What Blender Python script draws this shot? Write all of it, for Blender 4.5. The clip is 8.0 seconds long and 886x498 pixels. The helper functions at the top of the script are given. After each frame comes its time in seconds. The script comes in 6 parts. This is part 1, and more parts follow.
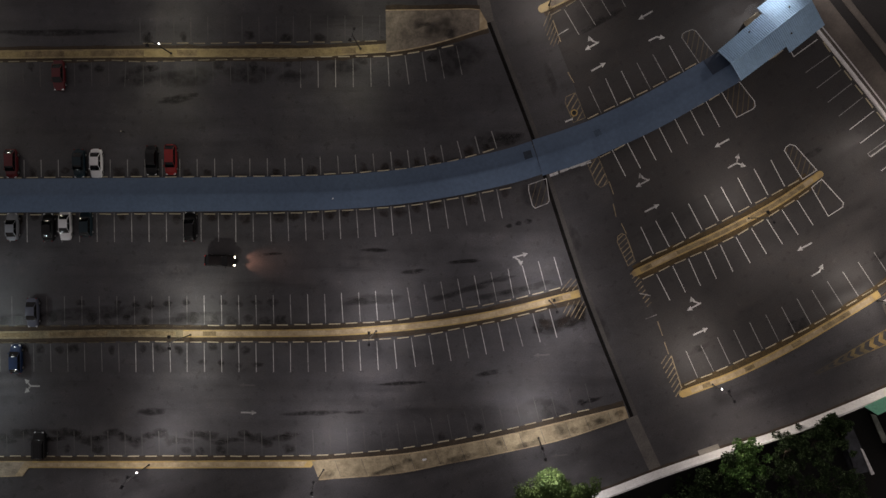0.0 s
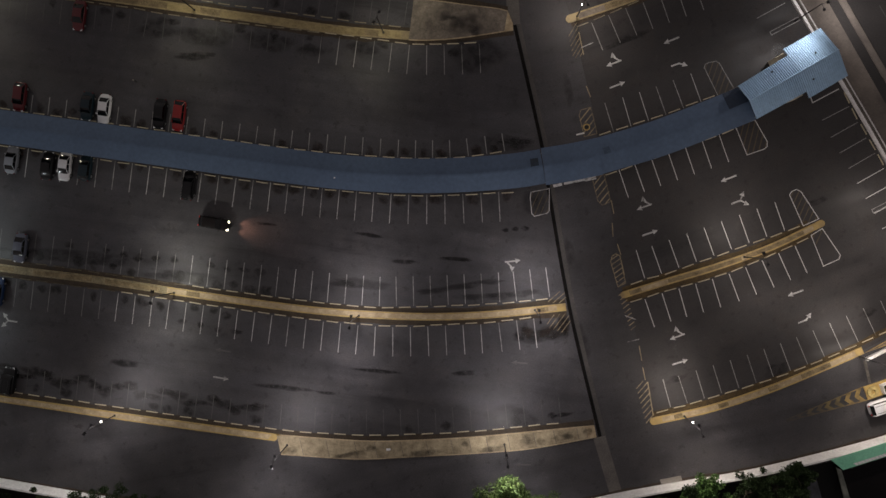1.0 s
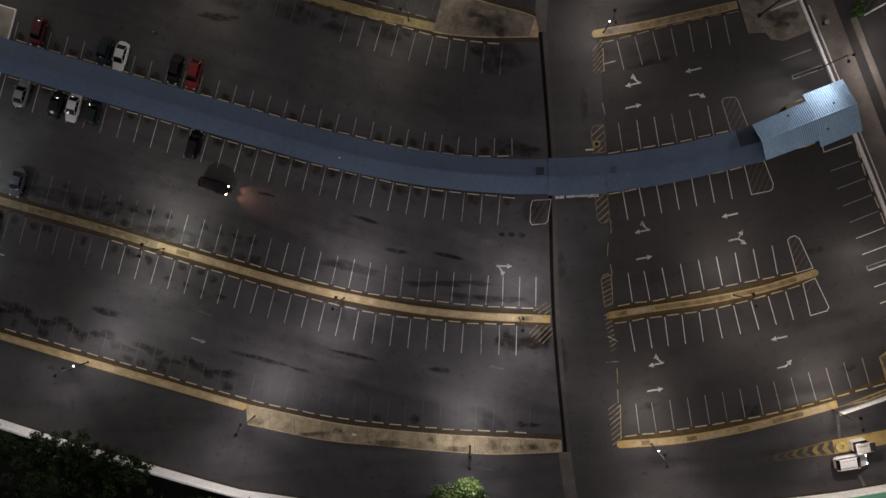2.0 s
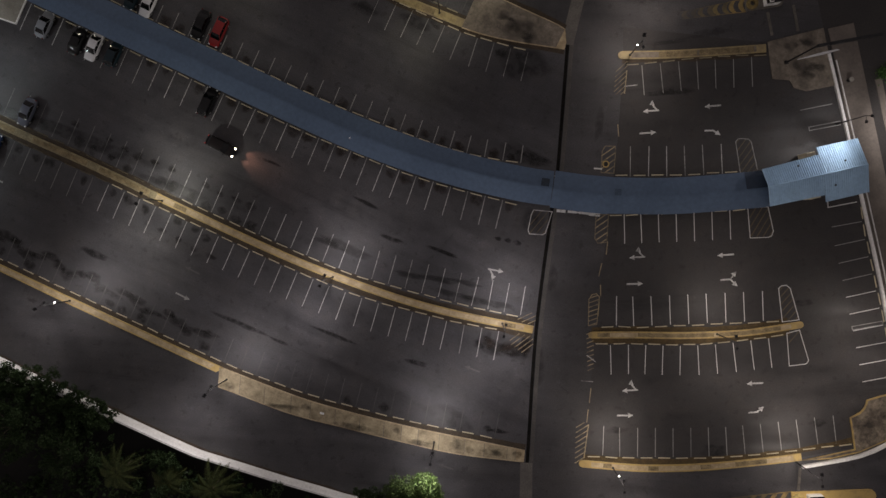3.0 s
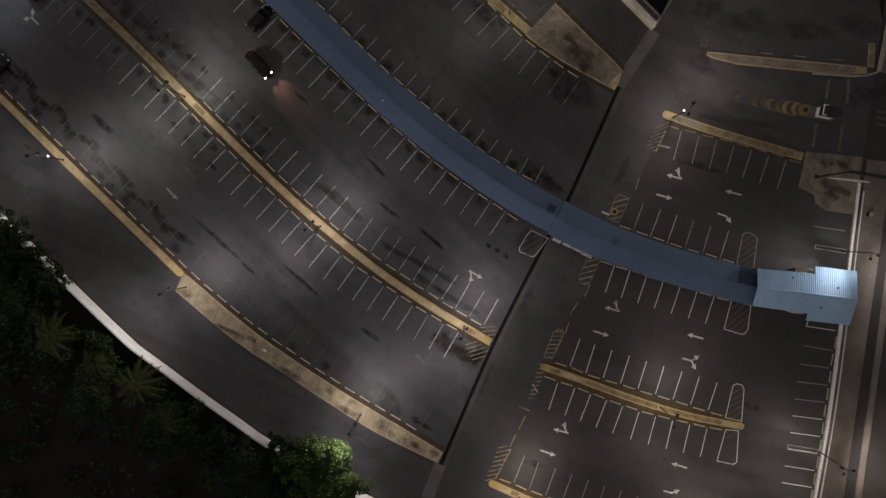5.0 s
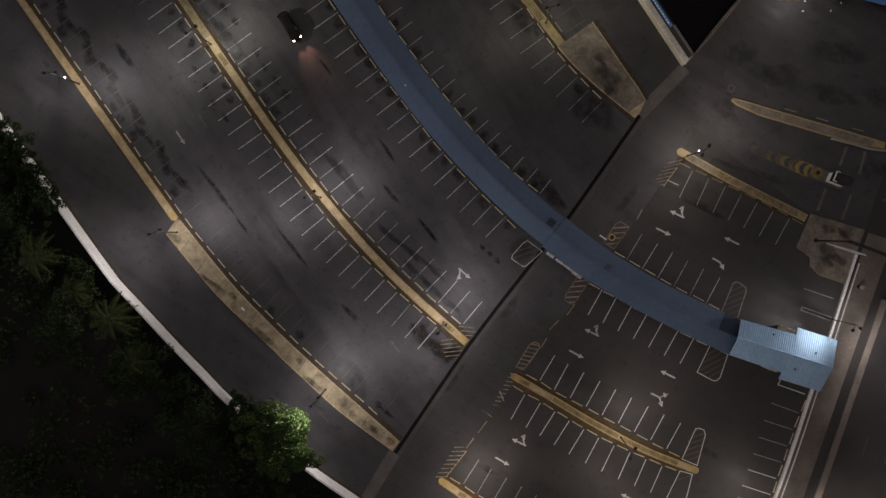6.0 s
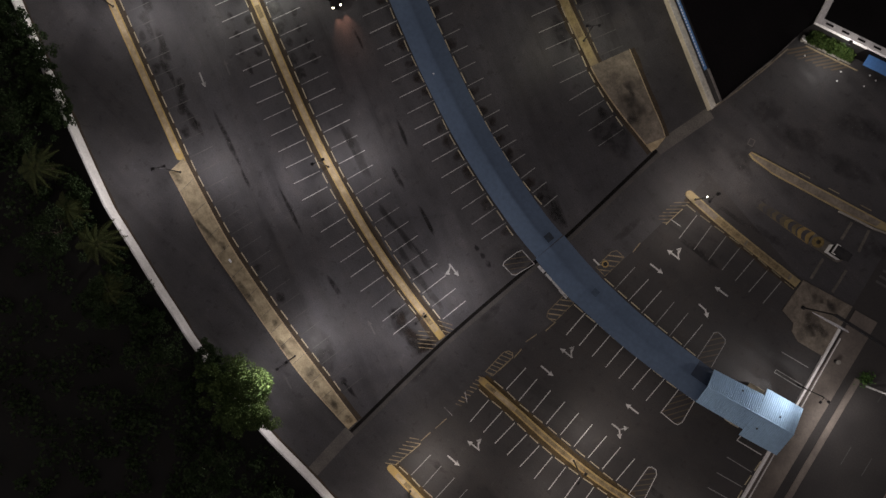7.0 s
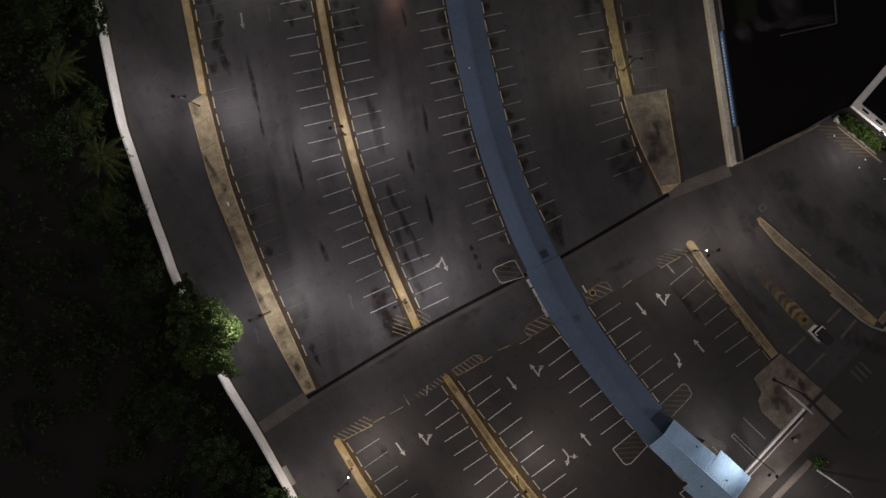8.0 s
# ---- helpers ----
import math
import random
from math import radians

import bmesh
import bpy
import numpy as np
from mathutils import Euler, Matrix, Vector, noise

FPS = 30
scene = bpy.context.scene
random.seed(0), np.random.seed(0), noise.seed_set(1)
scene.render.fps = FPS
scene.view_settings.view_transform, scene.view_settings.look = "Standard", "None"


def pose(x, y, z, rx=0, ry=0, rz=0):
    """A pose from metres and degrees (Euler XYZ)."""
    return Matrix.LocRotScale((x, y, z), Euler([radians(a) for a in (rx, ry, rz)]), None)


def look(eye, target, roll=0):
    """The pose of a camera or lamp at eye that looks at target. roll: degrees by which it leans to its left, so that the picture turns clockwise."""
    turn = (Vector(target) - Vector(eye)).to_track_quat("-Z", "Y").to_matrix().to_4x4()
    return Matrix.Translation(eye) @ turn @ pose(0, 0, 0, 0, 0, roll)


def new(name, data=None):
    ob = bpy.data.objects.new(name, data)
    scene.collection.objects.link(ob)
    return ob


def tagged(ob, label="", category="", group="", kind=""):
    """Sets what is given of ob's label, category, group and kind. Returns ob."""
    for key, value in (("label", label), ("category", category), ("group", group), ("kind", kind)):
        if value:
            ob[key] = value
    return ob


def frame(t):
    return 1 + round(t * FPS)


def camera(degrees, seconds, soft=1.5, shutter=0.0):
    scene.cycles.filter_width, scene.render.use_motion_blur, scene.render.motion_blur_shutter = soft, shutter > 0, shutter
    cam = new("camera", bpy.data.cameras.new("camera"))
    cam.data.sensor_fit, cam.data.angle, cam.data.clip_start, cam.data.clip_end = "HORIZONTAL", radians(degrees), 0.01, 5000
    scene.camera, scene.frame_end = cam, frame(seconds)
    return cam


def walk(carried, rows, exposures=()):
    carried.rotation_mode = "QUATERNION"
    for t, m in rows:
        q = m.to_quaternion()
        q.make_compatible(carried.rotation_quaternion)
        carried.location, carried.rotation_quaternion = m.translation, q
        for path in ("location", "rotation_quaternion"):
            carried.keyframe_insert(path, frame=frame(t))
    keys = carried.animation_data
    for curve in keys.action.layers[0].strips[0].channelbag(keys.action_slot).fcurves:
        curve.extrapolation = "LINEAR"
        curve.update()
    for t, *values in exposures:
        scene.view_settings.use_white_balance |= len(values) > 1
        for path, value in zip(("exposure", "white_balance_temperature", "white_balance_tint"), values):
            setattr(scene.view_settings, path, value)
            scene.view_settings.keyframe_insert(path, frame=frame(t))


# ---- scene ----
cam = camera(66.0, 8.0, soft=1.5)
PATH = [
    (0.0, pose(0.00, 0.00, 100.00, -1.41, 2.14, 0.00)),
    (0.5, pose(0.37, 0.03, 99.87, -1.46, 2.22, 4.17)),
    (1.0, pose(0.77, 0.07, 99.71, -1.52, 2.25, 8.21)),
    (1.5, pose(1.12, 0.11, 99.56, -1.54, 2.28, 12.24)),
    (3.0, pose(1.75, 0.30, 99.70, -1.57, 2.31, 25.36)),
    (3.5, pose(1.89, 0.34, 99.73, -1.58, 2.29, 29.96)),
    (4.0, pose(2.03, 0.36, 99.81, -1.58, 2.25, 34.69)),
    (4.5, pose(2.19, 0.39, 99.93, -1.55, 2.23, 39.77)),
    (6.0, pose(2.76, 0.50, 100.13, -1.49, 2.10, 55.71)),
    (6.5, pose(2.93, 0.58, 100.23, -1.49, 2.08, 61.16)),
    (7.0, pose(3.07, 0.64, 100.29, -1.51, 2.06, 67.24)),
    (7.5, pose(3.20, 0.69, 100.32, -1.52, 2.09, 73.88)),
    (8.0, pose(3.35, 0.77, 100.31, -1.51, 2.07, 80.45)),
]
walk(cam, PATH)

# ---- night sky and lamp power ----
world = bpy.data.worlds.new("night_sky")
scene.world = world
world.use_nodes = True
world.node_tree.nodes["Background"].inputs["Color"].default_value = (0.98, 0.865, 0.86, 1)
world.node_tree.nodes["Background"].inputs["Strength"].default_value = 0.172
FLOOD = 3780.0
LAMP_COLOUR = (1.0, 0.872, 0.782)

# ---- materials ----


def nodes_of(name):
    m = bpy.data.materials.new(name)
    m.use_nodes = True
    nt = m.node_tree
    return m, nt, nt.nodes["Principled BSDF"]


def noise_node(nt, scale, detail=4.0, rough=0.6, coord="Object"):
    tc = nt.nodes.new("ShaderNodeTexCoord")
    n = nt.nodes.new("ShaderNodeTexNoise")
    n.inputs["Scale"].default_value = scale
    n.inputs["Detail"].default_value = detail
    n.inputs["Roughness"].default_value = rough
    nt.links.new(tc.outputs[coord], n.inputs["Vector"])
    return n


def ramp(nt, src, a, b, ca, cb):
    r = nt.nodes.new("ShaderNodeValToRGB")
    r.color_ramp.elements[0].position, r.color_ramp.elements[1].position = a, b
    r.color_ramp.elements[0].color, r.color_ramp.elements[1].color = (*ca, 1), (*cb, 1)
    nt.links.new(src, r.inputs["Fac"])
    return r.outputs["Color"]


def mix(nt, kind, fac, a, b):
    m = nt.nodes.new("ShaderNodeMix")
    m.data_type, m.blend_type = "RGBA", kind
    if isinstance(fac, float):
        m.inputs[0].default_value = fac
    else:
        nt.links.new(fac, m.inputs[0])
    for sock, v in ((m.inputs[6], a), (m.inputs[7], b)):
        if isinstance(v, tuple):
            sock.default_value = (*v, 1)
        else:
            nt.links.new(v, sock)
    return m.outputs[2]


def bump(nt, bsdf, src, strength, dist):
    b = nt.nodes.new("ShaderNodeBump")
    b.inputs["Strength"].default_value, b.inputs["Distance"].default_value = strength, dist
    nt.links.new(src, b.inputs["Height"])
    nt.links.new(b.outputs["Normal"], bsdf.inputs["Normal"])


def surface(name, dark, light, big=0.15, fine=6.0, rough=(0.6, 0.8), fine_amount=0.35, metal=0.0, relief=0.3, dist=0.01, spec=0.5, coord="Object", tone=0.0):
    """Two scales of variation between a dark and a light tone, with relief; tone: spread from piece to piece."""
    m, nt, p = nodes_of(name)
    n1, n2 = noise_node(nt, big, 5, 0.62, coord), noise_node(nt, fine, 3, 0.7, coord)
    c = ramp(nt, n1.outputs["Fac"], 0.32, 0.68, dark, light)
    g = ramp(nt, n2.outputs["Fac"], 0.3, 0.7, (1 - fine_amount,) * 3, (1 + fine_amount,) * 3)
    c = mix(nt, "MULTIPLY", 1.0, c, g)
    if tone:
        info = nt.nodes.new("ShaderNodeObjectInfo")
        c = mix(nt, "MULTIPLY", 1.0, c, ramp(nt, info.outputs["Random"], 0.0, 1.0, (1 - tone,) * 3, (1 + tone * 0.6,) * 3))
    nt.links.new(c, p.inputs["Base Color"])
    r = ramp(nt, n1.outputs["Fac"], 0.3, 0.7, (rough[0],) * 3, (rough[1],) * 3)
    nt.links.new(r, p.inputs["Roughness"])
    p.inputs["Metallic"].default_value = metal
    p.inputs["Specular IOR Level"].default_value = spec
    bump(nt, p, n2.outputs["Fac"], relief, dist)
    return m


def worn_paint(name, colour, under, wear=(0.42, 0.62), scale=1.3, rough=0.6, fine=9.0):
    """Road paint worn through to what lies under it."""
    m, nt, p = nodes_of(name)
    n1, n2 = noise_node(nt, scale, 4, 0.6), noise_node(nt, fine, 3, 0.7)
    info = nt.nodes.new("ShaderNodeObjectInfo")
    add = nt.nodes.new("ShaderNodeMath")
    add.operation = "MULTIPLY_ADD"
    nt.links.new(info.outputs["Random"], add.inputs[0])
    add.inputs[1].default_value = 0.16
    nt.links.new(n1.outputs["Fac"], add.inputs[2])
    f = ramp(nt, add.outputs[0], wear[0], wear[1], (0, 0, 0), (1, 1, 1))
    f2 = ramp(nt, n2.outputs["Fac"], 0.35, 0.5, (0.6,) * 3, (1, 1, 1))
    k = mix(nt, "MULTIPLY", 1.0, f, f2)
    nt.links.new(mix(nt, "MIX", k, under, colour), p.inputs["Base Color"])
    p.inputs["Roughness"].default_value = rough
    return m


def plain(name, colour, rough=0.5, metal=0.0, emit=0.0, coat=0.0, vary=0.12, scale=3.0, emit_colour=None):
    m, nt, p = nodes_of(name)
    n = noise_node(nt, scale)
    lo, hi = tuple(c * (1 - vary) for c in colour), tuple(min(1, c * (1 + vary)) for c in colour)
    nt.links.new(ramp(nt, n.outputs["Fac"], 0.3, 0.7, lo, hi), p.inputs["Base Color"])
    p.inputs["Roughness"].default_value, p.inputs["Metallic"].default_value = rough, metal
    p.inputs["Coat Weight"].default_value = coat
    if emit:
        p.inputs["Emission Color"].default_value = (*(emit_colour or colour), 1)
        p.inputs["Emission Strength"].default_value = emit
    return m


def stain_material(name, colour, edge=0.5, rough=0.55, most=0.9, scale=0.6):
    """Ragged patches that thin out where the noise is low."""
    m, nt, p = nodes_of(name)
    n = noise_node(nt, scale, 5, 0.62)
    p.inputs["Base Color"].default_value = (*colour, 1)
    p.inputs["Roughness"].default_value = rough
    at = nt.nodes.new("ShaderNodeAttribute")
    at.attribute_name = "fade"
    k = mix(nt, "MULTIPLY", 1.0, ramp(nt, n.outputs["Fac"], edge - 0.16, edge + 0.12, (0.0,) * 3, (most,) * 3), at.outputs["Color"])
    nt.links.new(k, p.inputs["Alpha"])
    return m




def asphalt(name, dark, light, warm, angle=0.0, rough=(0.45, 0.8), streak=0.5, seed=0.0):
    """Old asphalt: broad patches, wheel streaks along the lanes, mottled polish and grain."""
    m, nt, p = nodes_of(name)
    tc, mp = nt.nodes.new("ShaderNodeTexCoord"), nt.nodes.new("ShaderNodeMapping")
    mp.inputs["Rotation"].default_value = (0, 0, -radians(angle))
    mp.inputs["Location"].default_value = (seed, seed * 0.7, 0)
    nt.links.new(tc.outputs["Object"], mp.inputs["Vector"])
    st = nt.nodes.new("ShaderNodeMapping")
    st.inputs["Scale"].default_value = (0.07, 1.0, 1.0)
    nt.links.new(mp.outputs["Vector"], st.inputs["Vector"])

    def layer(scale, detail, rough, src):
        n = nt.nodes.new("ShaderNodeTexNoise")
        n.inputs["Scale"].default_value, n.inputs["Detail"].default_value, n.inputs["Roughness"].default_value = scale, detail, rough
        nt.links.new(src.outputs["Vector"], n.inputs["Vector"])
        return n.outputs["Fac"]

    broad, mid, lane, grain = layer(0.045, 6, 0.62, mp), layer(0.32, 6, 0.68, mp), layer(0.55, 5, 0.6, st), layer(7.0, 3, 0.7, mp)
    c = ramp(nt, broad, 0.34, 0.66, dark, light)
    c = mix(nt, "MIX", ramp(nt, mid, 0.45, 0.75, (0.0,) * 3, (0.55,) * 3), c, warm)
    c = mix(nt, "MULTIPLY", 1.0, c, ramp(nt, lane, 0.34, 0.66, (1 - streak * 0.5,) * 3, (1 + streak * 0.42,) * 3))
    c = mix(nt, "MULTIPLY", 1.0, c, ramp(nt, mid, 0.3, 0.7, (0.69,) * 3, (1.30,) * 3))
    spots, smear = layer(0.75, 5, 0.7, mp), layer(0.28, 6, 0.72, st)
    c = mix(nt, "MULTIPLY", 1.0, c, ramp(nt, spots, 0.36, 0.42, (0.7,) * 3, (1.0,) * 3))
    c = mix(nt, "MULTIPLY", 1.0, c, ramp(nt, smear, 0.33, 0.39, (0.72,) * 3, (1.0,) * 3))
    c = mix(nt, "MULTIPLY", 1.0, c, ramp(nt, spots, 0.60, 0.66, (1.0,) * 3, (1.22,) * 3))
    c = mix(nt, "MULTIPLY", 1.0, c, ramp(nt, grain, 0.3, 0.7, (0.66,) * 3, (1.36,) * 3))
    nt.links.new(c, p.inputs["Base Color"])
    r = mix(nt, "MIX", ramp(nt, lane, 0.35, 0.65, (0.0,) * 3, (1.0,) * 3), (rough[0],) * 3, (rough[1],) * 3)
    r = mix(nt, "MULTIPLY", 1.0, r, ramp(nt, mid, 0.35, 0.65, (0.8,) * 3, (1.15,) * 3))
    nt.links.new(r, p.inputs["Roughness"])
    bump(nt, p, grain, 0.3, 0.01)
    return m


ASPHALT_WEST = asphalt("asphalt_worn", (0.040, 0.038, 0.041), (0.066, 0.0645, 0.073), (0.056, 0.050, 0.048), 0.0, (0.52, 0.85), 0.55)
ASPHALT_DRIVE = asphalt("asphalt_drive", (0.042, 0.0400, 0.042), (0.062, 0.060, 0.066), (0.053, 0.048, 0.046), 20.0, (0.58, 0.88), 0.5, 31.0)
ASPHALT_EAST = asphalt("asphalt_new", (0.030, 0.0275, 0.0275), (0.046, 0.043, 0.044), (0.040, 0.034, 0.030), 30.0, (0.55, 0.85), 0.4, 57.0)
ASPHALT_STREET = surface("asphalt_street", (0.021, 0.019, 0.019), (0.040, 0.036, 0.034), 0.12, 5.0, (0.55, 0.75), 0.3)
# Soil is near black: the unlit dark beyond the wall sits in its colour.
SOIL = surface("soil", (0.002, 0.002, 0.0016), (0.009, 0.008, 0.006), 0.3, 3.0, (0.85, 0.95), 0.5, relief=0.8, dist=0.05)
CONCRETE = surface("concrete", (0.20, 0.185, 0.16), (0.36, 0.34, 0.30), 0.35, 5.0, (0.75, 0.9), 0.18)
PAVING = surface("paving", (0.095, 0.080, 0.070), (0.185, 0.158, 0.136), 0.22, 4.0, (0.75, 0.9), 0.14)
KERB_TOP = surface("kerb_concrete", (0.30, 0.228, 0.130), (0.53, 0.425, 0.275), 0.7, 4.0, (0.7, 0.85), 0.2)
KERB_PALE = surface("apron_concrete", (0.20, 0.168, 0.122), (0.41, 0.35, 0.265), 0.5, 4.0, (0.75, 0.9), 0.16)
SLAB = surface("apron_slab", (0.20, 0.162, 0.100), (0.44, 0.366, 0.240), 0.6, 4.0, (0.75, 0.9), 0.2, tone=0.2)
KERB_YELLOW = worn_paint("kerb_yellow_paint", (0.47, 0.335, 0.115), (0.27, 0.195, 0.095), (0.36, 0.62), 0.9, 0.6, 5.0)
KERB_DULL = worn_paint("kerb_dull_paint", (0.35, 0.275, 0.13), (0.21, 0.165, 0.095), (0.36, 0.62), 0.9, 0.6, 5.0)
KERB_OLIVE = surface("kerb_olive_concrete", (0.185, 0.142, 0.062), (0.37, 0.295, 0.145), 0.6, 4.0, (0.7, 0.85), 0.2)
GUTTER_DARK = surface("gutter_dark", (0.005, 0.005, 0.005), (0.015, 0.013, 0.012), 0.8, 5.0, (0.8, 0.95), 0.4, spec=0.1)
DIRT_GOLD = surface("dirt_band_golden", (0.048, 0.032, 0.012), (0.100, 0.068, 0.028), 0.8, 5.0, (0.8, 0.95), 0.4)
DIRT = surface("dirt_band", (0.034, 0.025, 0.016), (0.068, 0.050, 0.032), 0.8, 5.0, (0.8, 0.95), 0.4)
LINE_WHITE = worn_paint("line_white_worn", (0.56, 0.56, 0.55), (0.075, 0.072, 0.07), (0.36, 0.66), 0.7)
LINE_MID = worn_paint("line_white_mid", (0.34, 0.34, 0.33), (0.07, 0.068, 0.066), (0.3, 0.6), 0.8)
LINE_FRESH = worn_paint("line_white_fresh", (0.74, 0.74, 0.72), (0.09, 0.088, 0.086), (0.22, 0.46), 0.8)
LINE_DIM = worn_paint("line_white_dim", (0.21, 0.21, 0.205), (0.065, 0.063, 0.061), (0.36, 0.66), 0.7)
LINE_FAINT = worn_paint("line_white_faint", (0.115, 0.115, 0.113), (0.06, 0.058, 0.056), (0.5, 0.8), 0.7)
STOP_YELLOW = worn_paint("stop_yellow_paint", (0.54, 0.475, 0.33), (0.32, 0.28, 0.215), (0.3, 0.55), 1.2)
HATCH_YELLOW = worn_paint("hatch_yellow_paint", (0.38, 0.305, 0.18), (0.075, 0.064, 0.046), (0.36, 0.68), 1.0)
HATCH_BROWN = worn_paint("hatch_brown_paint", (0.105, 0.077, 0.044), (0.055, 0.048, 0.038), (0.34, 0.68), 1.0)
HATCH_DULL = worn_paint("hatch_dull_paint", (0.24, 0.19, 0.115), (0.06, 0.052, 0.04), (0.36, 0.68), 1.0)
ARROW_WHITE = worn_paint("arrow_white_paint", (0.62, 0.62, 0.61), (0.10, 0.098, 0.095), (0.34, 0.62), 1.4)
WALL_WHITE = surface("wall_white_paint", (0.76, 0.745, 0.73), (0.90, 0.885, 0.87), 0.3, 3.0, (0.6, 0.8), 0.15)
WALL_CREAM = surface("wall_cream_paint", (0.42, 0.37, 0.27), (0.62, 0.56, 0.43), 0.3, 3.0, (0.6, 0.8), 0.2)
ROOF_BLUE = surface("roof_blue_sheet", (0.075, 0.117, 0.190), (0.098, 0.149, 0.234), 0.12, 2.0, (0.5, 0.65), 0.12, relief=0.1)
ROOF_PALE = surface("roof_pale_blue_sheet", (0.285, 0.425, 0.590), (0.345, 0.510, 0.690), 0.2, 2.0, (0.6, 0.75), 0.1, relief=0.1, spec=0.15)
STEEL_DARK = surface("dark_steel", (0.02, 0.02, 0.022), (0.05, 0.05, 0.052), 1.0, 8.0, (0.4, 0.6), 0.3, metal=0.6)
STEEL_GREY = surface("galvanised_steel", (0.2, 0.2, 0.2), (0.34, 0.34, 0.34), 1.0, 8.0, (0.4, 0.6), 0.2, metal=0.8)
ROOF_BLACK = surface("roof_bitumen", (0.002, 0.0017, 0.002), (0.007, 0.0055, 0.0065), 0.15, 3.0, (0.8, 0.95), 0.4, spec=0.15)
OIL = stain_material("oil_stain", (0.010, 0.008, 0.006), 0.44, most=0.6, scale=0.9)
SMEAR = stain_material("oil_smear", (0.013, 0.012, 0.012), 0.40, most=0.5, scale=0.5)
TAR = stain_material("tar_streak", (0.006, 0.005, 0.005), 0.42, 0.5, 0.66, 0.9)
RUST = stain_material("brown_stain", (0.026, 0.015, 0.009), 0.45, 0.8, 0.62, 0.8)
DAMP = stain_material("damp_shade_patch", (0.014, 0.013, 0.013), 0.47, 0.45, 0.58, 0.75)
DAMP_SHADE_SOFT = stain_material("damp_shade_faint", (0.018, 0.017, 0.017), 0.45, 0.5, 0.34, 0.75)
LAMP_LENS = plain("lamp_lens", (1.0, 0.98, 0.92), 0.3, emit=7.0)
GLASS_DARK = plain("car_glass", (0.002, 0.0025, 0.003), 0.12, coat=0.55)
GLASS_DARK.node_tree.nodes["Principled BSDF"].inputs["Specular IOR Level"].default_value = 0.2
GLASS_DARK.node_tree.nodes["Principled BSDF"].inputs["Coat Roughness"].default_value = 0.1
TAIL_LIT = plain("tail_light_lit", (0.4, 0.02, 0.015), 0.3, emit=0.12)
TYRE = plain("tyre_rubber", (0.015, 0.015, 0.015), 0.85)
RIM = plain("alloy_rim", (0.45, 0.45, 0.46), 0.3, 0.9)
HEAD_LENS = plain("headlight_lens", (0.7, 0.72, 0.75), 0.12, coat=0.5)
HEAD_LIT = plain("headlight_lit", (1.0, 0.86, 0.66), 0.2, emit=9.0)
TAIL_LENS = plain("tail_light_lens", (0.10, 0.008, 0.008), 0.2, coat=0.3)
BOOTH_WHITE = plain("booth_white", (0.72, 0.72, 0.70), 0.5)
AWNING_GREEN = surface("awning_green", (0.20, 0.56, 0.37), (0.27, 0.66, 0.46), 0.4, 4.0, (0.6, 0.8), 0.15)
SIGN_BLUE = plain("sign_blue", (0.07, 0.19, 0.46), 0.5)
SIGN_WHITE = plain("sign_white", (0.8, 0.8, 0.8), 0.5)


def leaf_material(name, a, b):
    m, nt, p = nodes_of(name)
    g = nt.nodes.new("ShaderNodeNewGeometry")
    nt.links.new(ramp(nt, g.outputs["Random Per Island"], 0.0, 1.0, a, b), p.inputs["Base Color"])
    p.inputs["Roughness"].default_value = 0.55
    p.inputs["Specular IOR Level"].default_value = 0.15
    return m


# Leaf greens differ by place: lamplight and shade are put into their colour.
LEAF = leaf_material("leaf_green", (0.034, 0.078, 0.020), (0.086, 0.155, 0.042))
LEAF_SHADED = leaf_material("leaf_shaded_green", (0.014, 0.027, 0.010), (0.038, 0.060, 0.022))
PALM_LEAF = leaf_material("palm_green", (0.028, 0.040, 0.013), (0.084, 0.098, 0.034))
LEAF_LIT = leaf_material("leaf_lit_green", (0.024, 0.047, 0.013), (0.088, 0.126, 0.038))
GRASS = leaf_material("grass_green", (0.030, 0.062, 0.014), (0.085, 0.125, 0.036))
BARK = surface("bark", (0.05, 0.038, 0.028), (0.12, 0.095, 0.07), 2.0, 12.0, (0.8, 0.95), 0.4, relief=0.7, dist=0.03)

# ---- building helpers ----


def mesh_object(name, bm, material, parent=None, label="", smooth=False):
    bmesh.ops.recalc_face_normals(bm, faces=bm.faces)
    me = bpy.data.meshes.new(name)
    bm.to_mesh(me)
    bm.free()
    me.materials.append(material)
    if smooth:
        for poly in me.polygons:
            poly.use_smooth = True
    ob = new(name, me)
    if parent:
        ob.parent = parent
    if label:
        ob["label"] = label
    return ob


def part(name, bm, material, parent, label="", smooth=False):
    return mesh_object(name, bm, material, parent, label, smooth)


def piece(name, me, parent, m):
    ob = new(name, me)
    ob.parent = parent
    ob.matrix_local = m
    return ob


def anchor(name, m, label, category, group="", kind=""):
    ob = new(name)
    ob.empty_display_size = 0.3
    ob.matrix_world = m
    return tagged(ob, label, category, group, kind)


def box(bm, x, y, z, sx, sy, sz, bevel=0.0, m=None):
    """A box with its base centre at x, y, z."""
    r = bmesh.ops.create_cube(bm, size=1.0)
    vs = r["verts"]
    for v in vs:
        v.co = Vector((x + v.co.x * sx, y + v.co.y * sy, z + (v.co.z + 0.5) * sz))
        if m:
            v.co = m @ v.co
    if bevel:
        es = list({e for v in vs for e in v.link_edges})
        bmesh.ops.bevel(bm, geom=es, offset=bevel, segments=1, affect="EDGES")
    return vs


